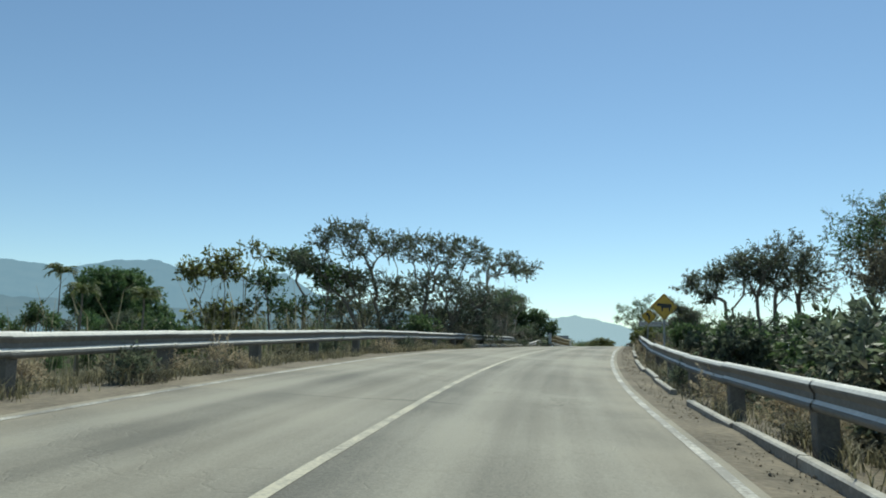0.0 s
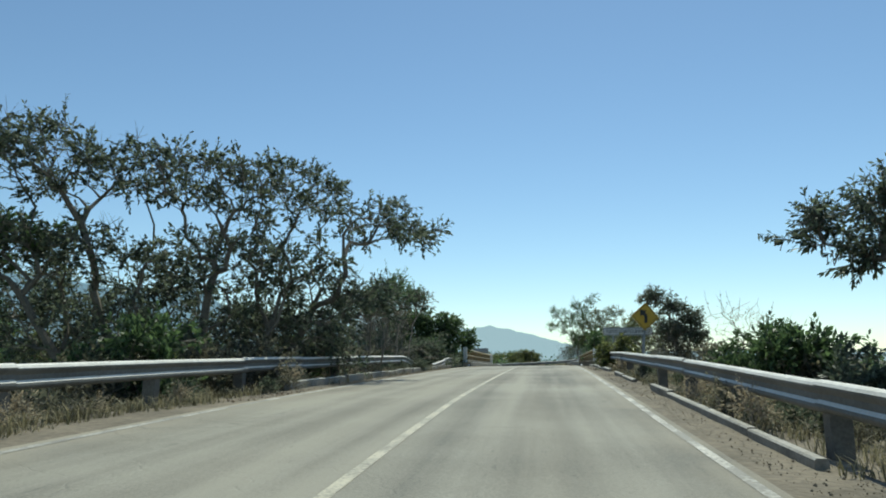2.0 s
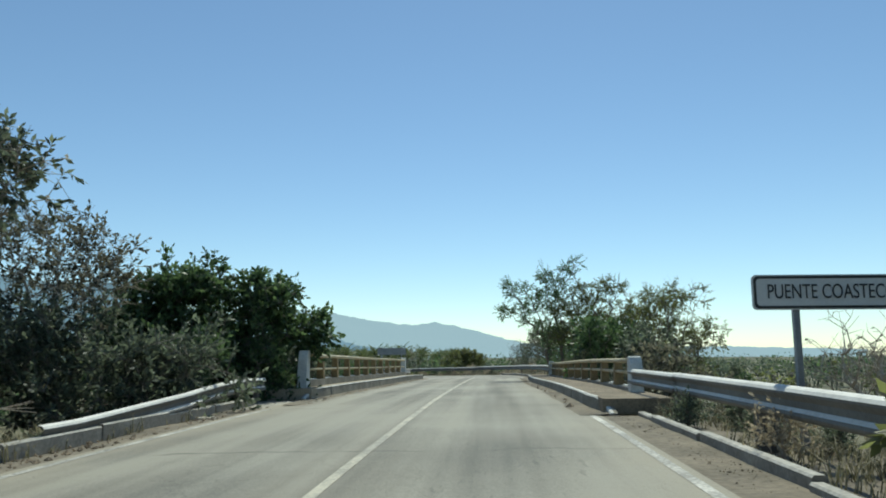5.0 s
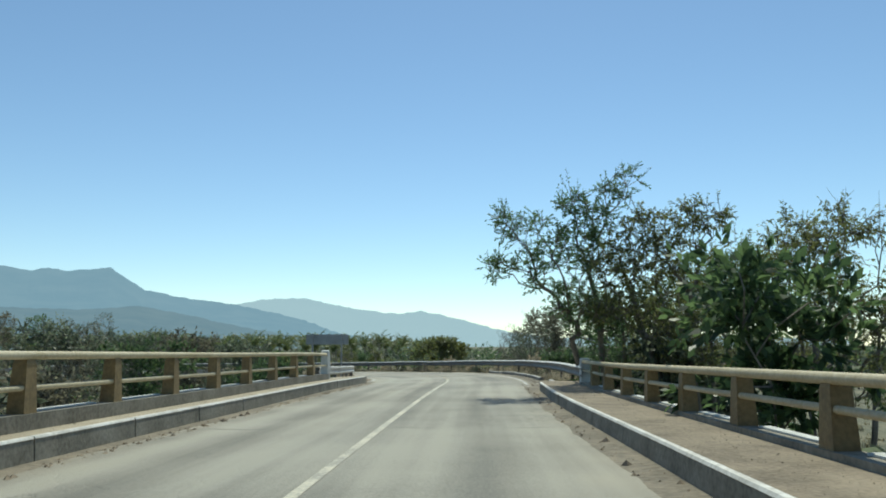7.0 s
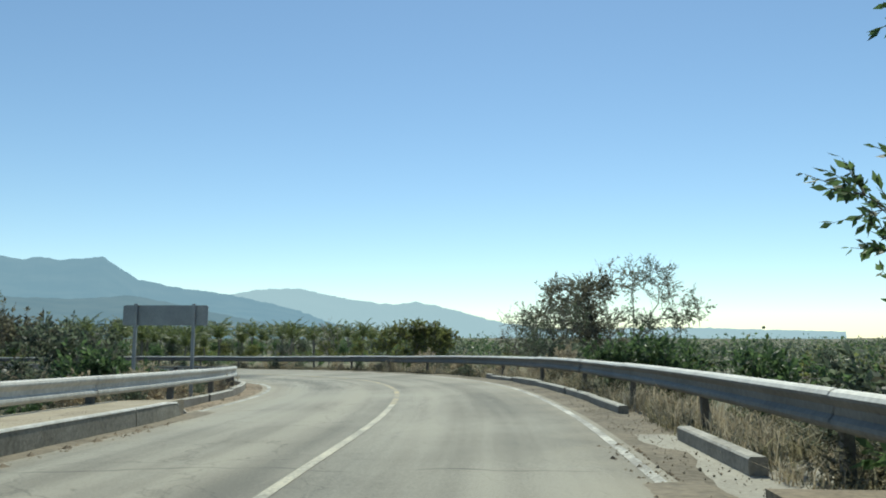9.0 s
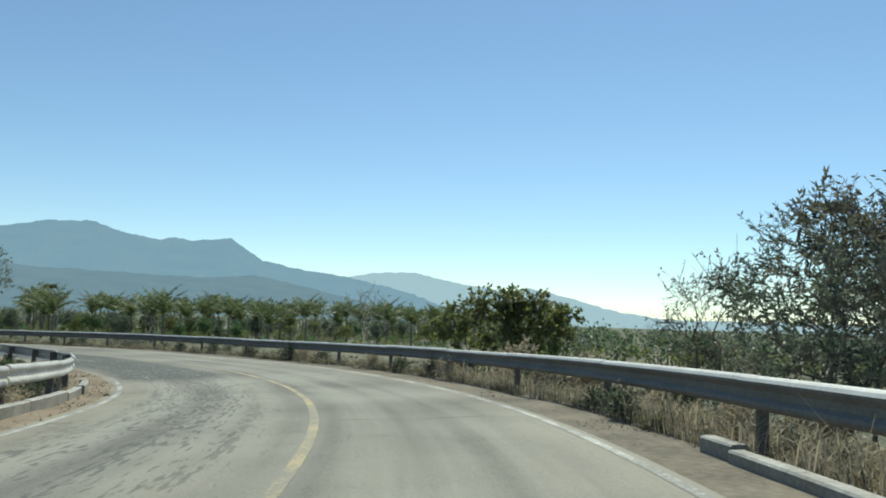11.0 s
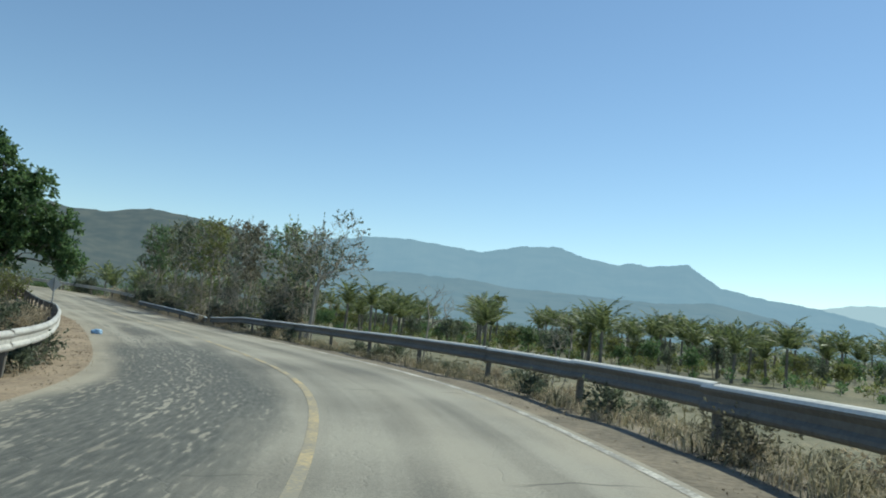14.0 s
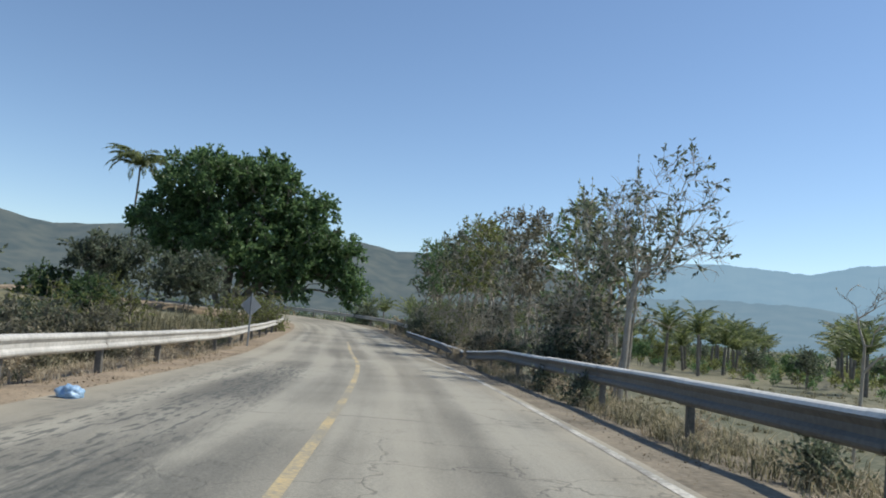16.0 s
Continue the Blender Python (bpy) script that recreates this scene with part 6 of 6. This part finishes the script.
# rows beyond the bend
for i in range(36):
    for j in range(13):
        x = 62 - 5.8 * i + 1.6 * j + rs.uniform(-1.3, 1.3)
        y = 229 + 8.2 * j + max(0.0, x) * 0.9 + rs.uniform(-1.6, 1.6)
        if not free_of_road(x, y, 24) or x < -140:
            continue
        if (i * 7 + j * 3) % 10 < 4:
            plant(palms, x, y, 1.25, 1.6)
        elif (i + j) % 3 != 0:
            plant(orchard[1:], x, y, 0.7, 1.0)
# fields left of the first straight and beyond the bridge
for x, y, k in ((-33.0, 83.0, 1.0), (-22.0, 300.0, 0.9), (-58.0, 290.0, 1.0)):
    copy_thing(field_palm, Matrix.Translation((x, y, float(ground_height(np.array([float(x)]), np.array([float(y)]))[0]))) @ Matrix.Scale(k, 4))
for x, y, k in ((-36.6, 90.0, 1.5), (-30.6, 88.0, 1.6), (-34.2, 90.0, 1.7)):
    copy_thing(orchard[0], Matrix.Translation((x, y, -3.9)) @ Matrix.Rotation(x, 4, "Z") @ Matrix.Scale(k, 4))
for i in range(70):
    x, y = rs.uniform(-80, -6), rs.uniform(88, 150)
    if free_of_road(x, y, 16):
        plant(orchard, x, y, 0.8, 1.25)
for i in range(46):
    x, y = rs.uniform(36, 120), rs.uniform(60, 190)
    if free_of_road(x, y, 18):
        plant(orchard, x, y, 0.7, 1.1)
palms[0].matrix_world = Matrix.Translation((-16.1, 234.0, -4.0)) @ Matrix.Scale(1.45, 4)
palms[1].matrix_world = Matrix.Translation((-13.3, 255.6, -4.0)) @ Matrix.Scale(1.4, 4)
palms[2].matrix_world = Matrix.Translation((-6.4, 275.7, -4.0)) @ Matrix.Scale(1.5, 4)
for k, e in enumerate(orchard):
    e.matrix_world = Matrix.Translation((-27.0 + 9 * k, 238.0, -4.0))


# ---- woods and fields far out on the plain: too many to count ----
def far_woods(name, count, near, far, seed, mat, label, tall=4.0):
    """Small loose clumps of leaves on short stems, thinning with distance from the road."""
    rng = np.random.default_rng(seed)
    ang = rng.uniform(-2.0, 2.6, count)
    d = near + (far - near) * rng.random(count) ** 1.5
    x, y = 5 - np.sin(ang) * d, 110 + np.cos(ang) * d
    q = LINE[::6]
    gap = np.sqrt(((x[:, None] - q[None, :, 0]) ** 2 + (y[:, None] - q[None, :, 1]) ** 2).min(1))
    keep = (gap > 70) & ~((x < 40) & (x > -150) & (y > 170) & (y < 300))
    x, y, d = x[keep], y[keep], d[keep]
    n, per = len(x), 46
    h = tall * rng.uniform(0.6, 1.3, n)
    foot_z = ground_height(x, y)
    c = np.stack([x, y, foot_z + h * 0.62], 1)
    u = unit(rng.normal(0, 1, (n, per, 3))) * rng.uniform(0.4, 1.0, (n, per, 1))
    at = c[:, None] + u * np.stack([h * 0.55, h * 0.55, h * 0.40], 1)[:, None]
    leaves = leaf_quads(rng, at.reshape(-1, 3), u.reshape(-1, 3), 0.62, 0.7, 0.1)
    stem = tubes(np.stack([x, y, foot_z - 0.3], 1), np.stack([x, y, foot_z + h * 0.5], 1), np.full(n, 0.14), np.full(n, 0.08), 3)
    return tagged(new(name, quads(name, np.concatenate([leaves, stem]), mat)), label, "woods", kind="stuff")


def row_growth(name, count, x0, x1, y0, y1, seed, mat, label, tall=1.8):
    """Low leafy growth standing between the plantation's rows."""
    rng = np.random.default_rng(seed)
    x, y = rng.uniform(x0, x1, count), rng.uniform(y0, y1, count)
    q = LINE[::6]
    keep = np.sqrt(((x[:, None] - q[None, :, 0]) ** 2 + (y[:, None] - q[None, :, 1]) ** 2).min(1)) > 22
    x, y = x[keep], y[keep]
    n, per = len(x), 70
    z, h = ground_height(x, y), tall * rng.uniform(0.5, 1.3, n)
    u = unit(rng.normal(0, 1, (n, per, 3))) * rng.uniform(0.3, 1.0, (n, per, 1))
    at = np.stack([x, y, z + h * 0.6], 1)[:, None] + u * np.stack([h * 0.5, h * 0.5, h * 0.42], 1)[:, None]
    leaves = leaf_quads(rng, at.reshape(-1, 3), u.reshape(-1, 3) + (0, 0, 0.5), 0.42, 0.35, 0.0)
    foot_ = np.stack([x, y, z - 0.2], 1)
    stem = tubes(foot_, foot_ + np.stack([0 * h, 0 * h, 0.2 + h * 0.6], 1), np.full(n, 0.05), np.full(n, 0.03), 3)
    return tagged(new(name, quads(name, np.concatenate([leaves, stem]), mat)), label, "undergrowth", kind="stuff")


row_growth("row_growth", 600, -110, 70, 230, 320, 511, leaf_gold, "yellow-green young growth between the plantation rows", 1.45)
row_growth("row_growth", 380, -110, 70, 226, 320, 512, leaf_fresh, "fresh green young growth between the plantation rows", 1.2)
far_woods("far_woods", 2600, 70, 420, 501, leaf_olive, "scattered dull green trees far out on the plain")
far_woods("far_woods", 1500, 90, 900, 502, leaf_green, "dark green groves far out on the plain", 5.0)
far_woods("far_scrub", 1500, 70, 500, 503, leaf_gold, "yellowish low scrub on the far plain", 2.2)
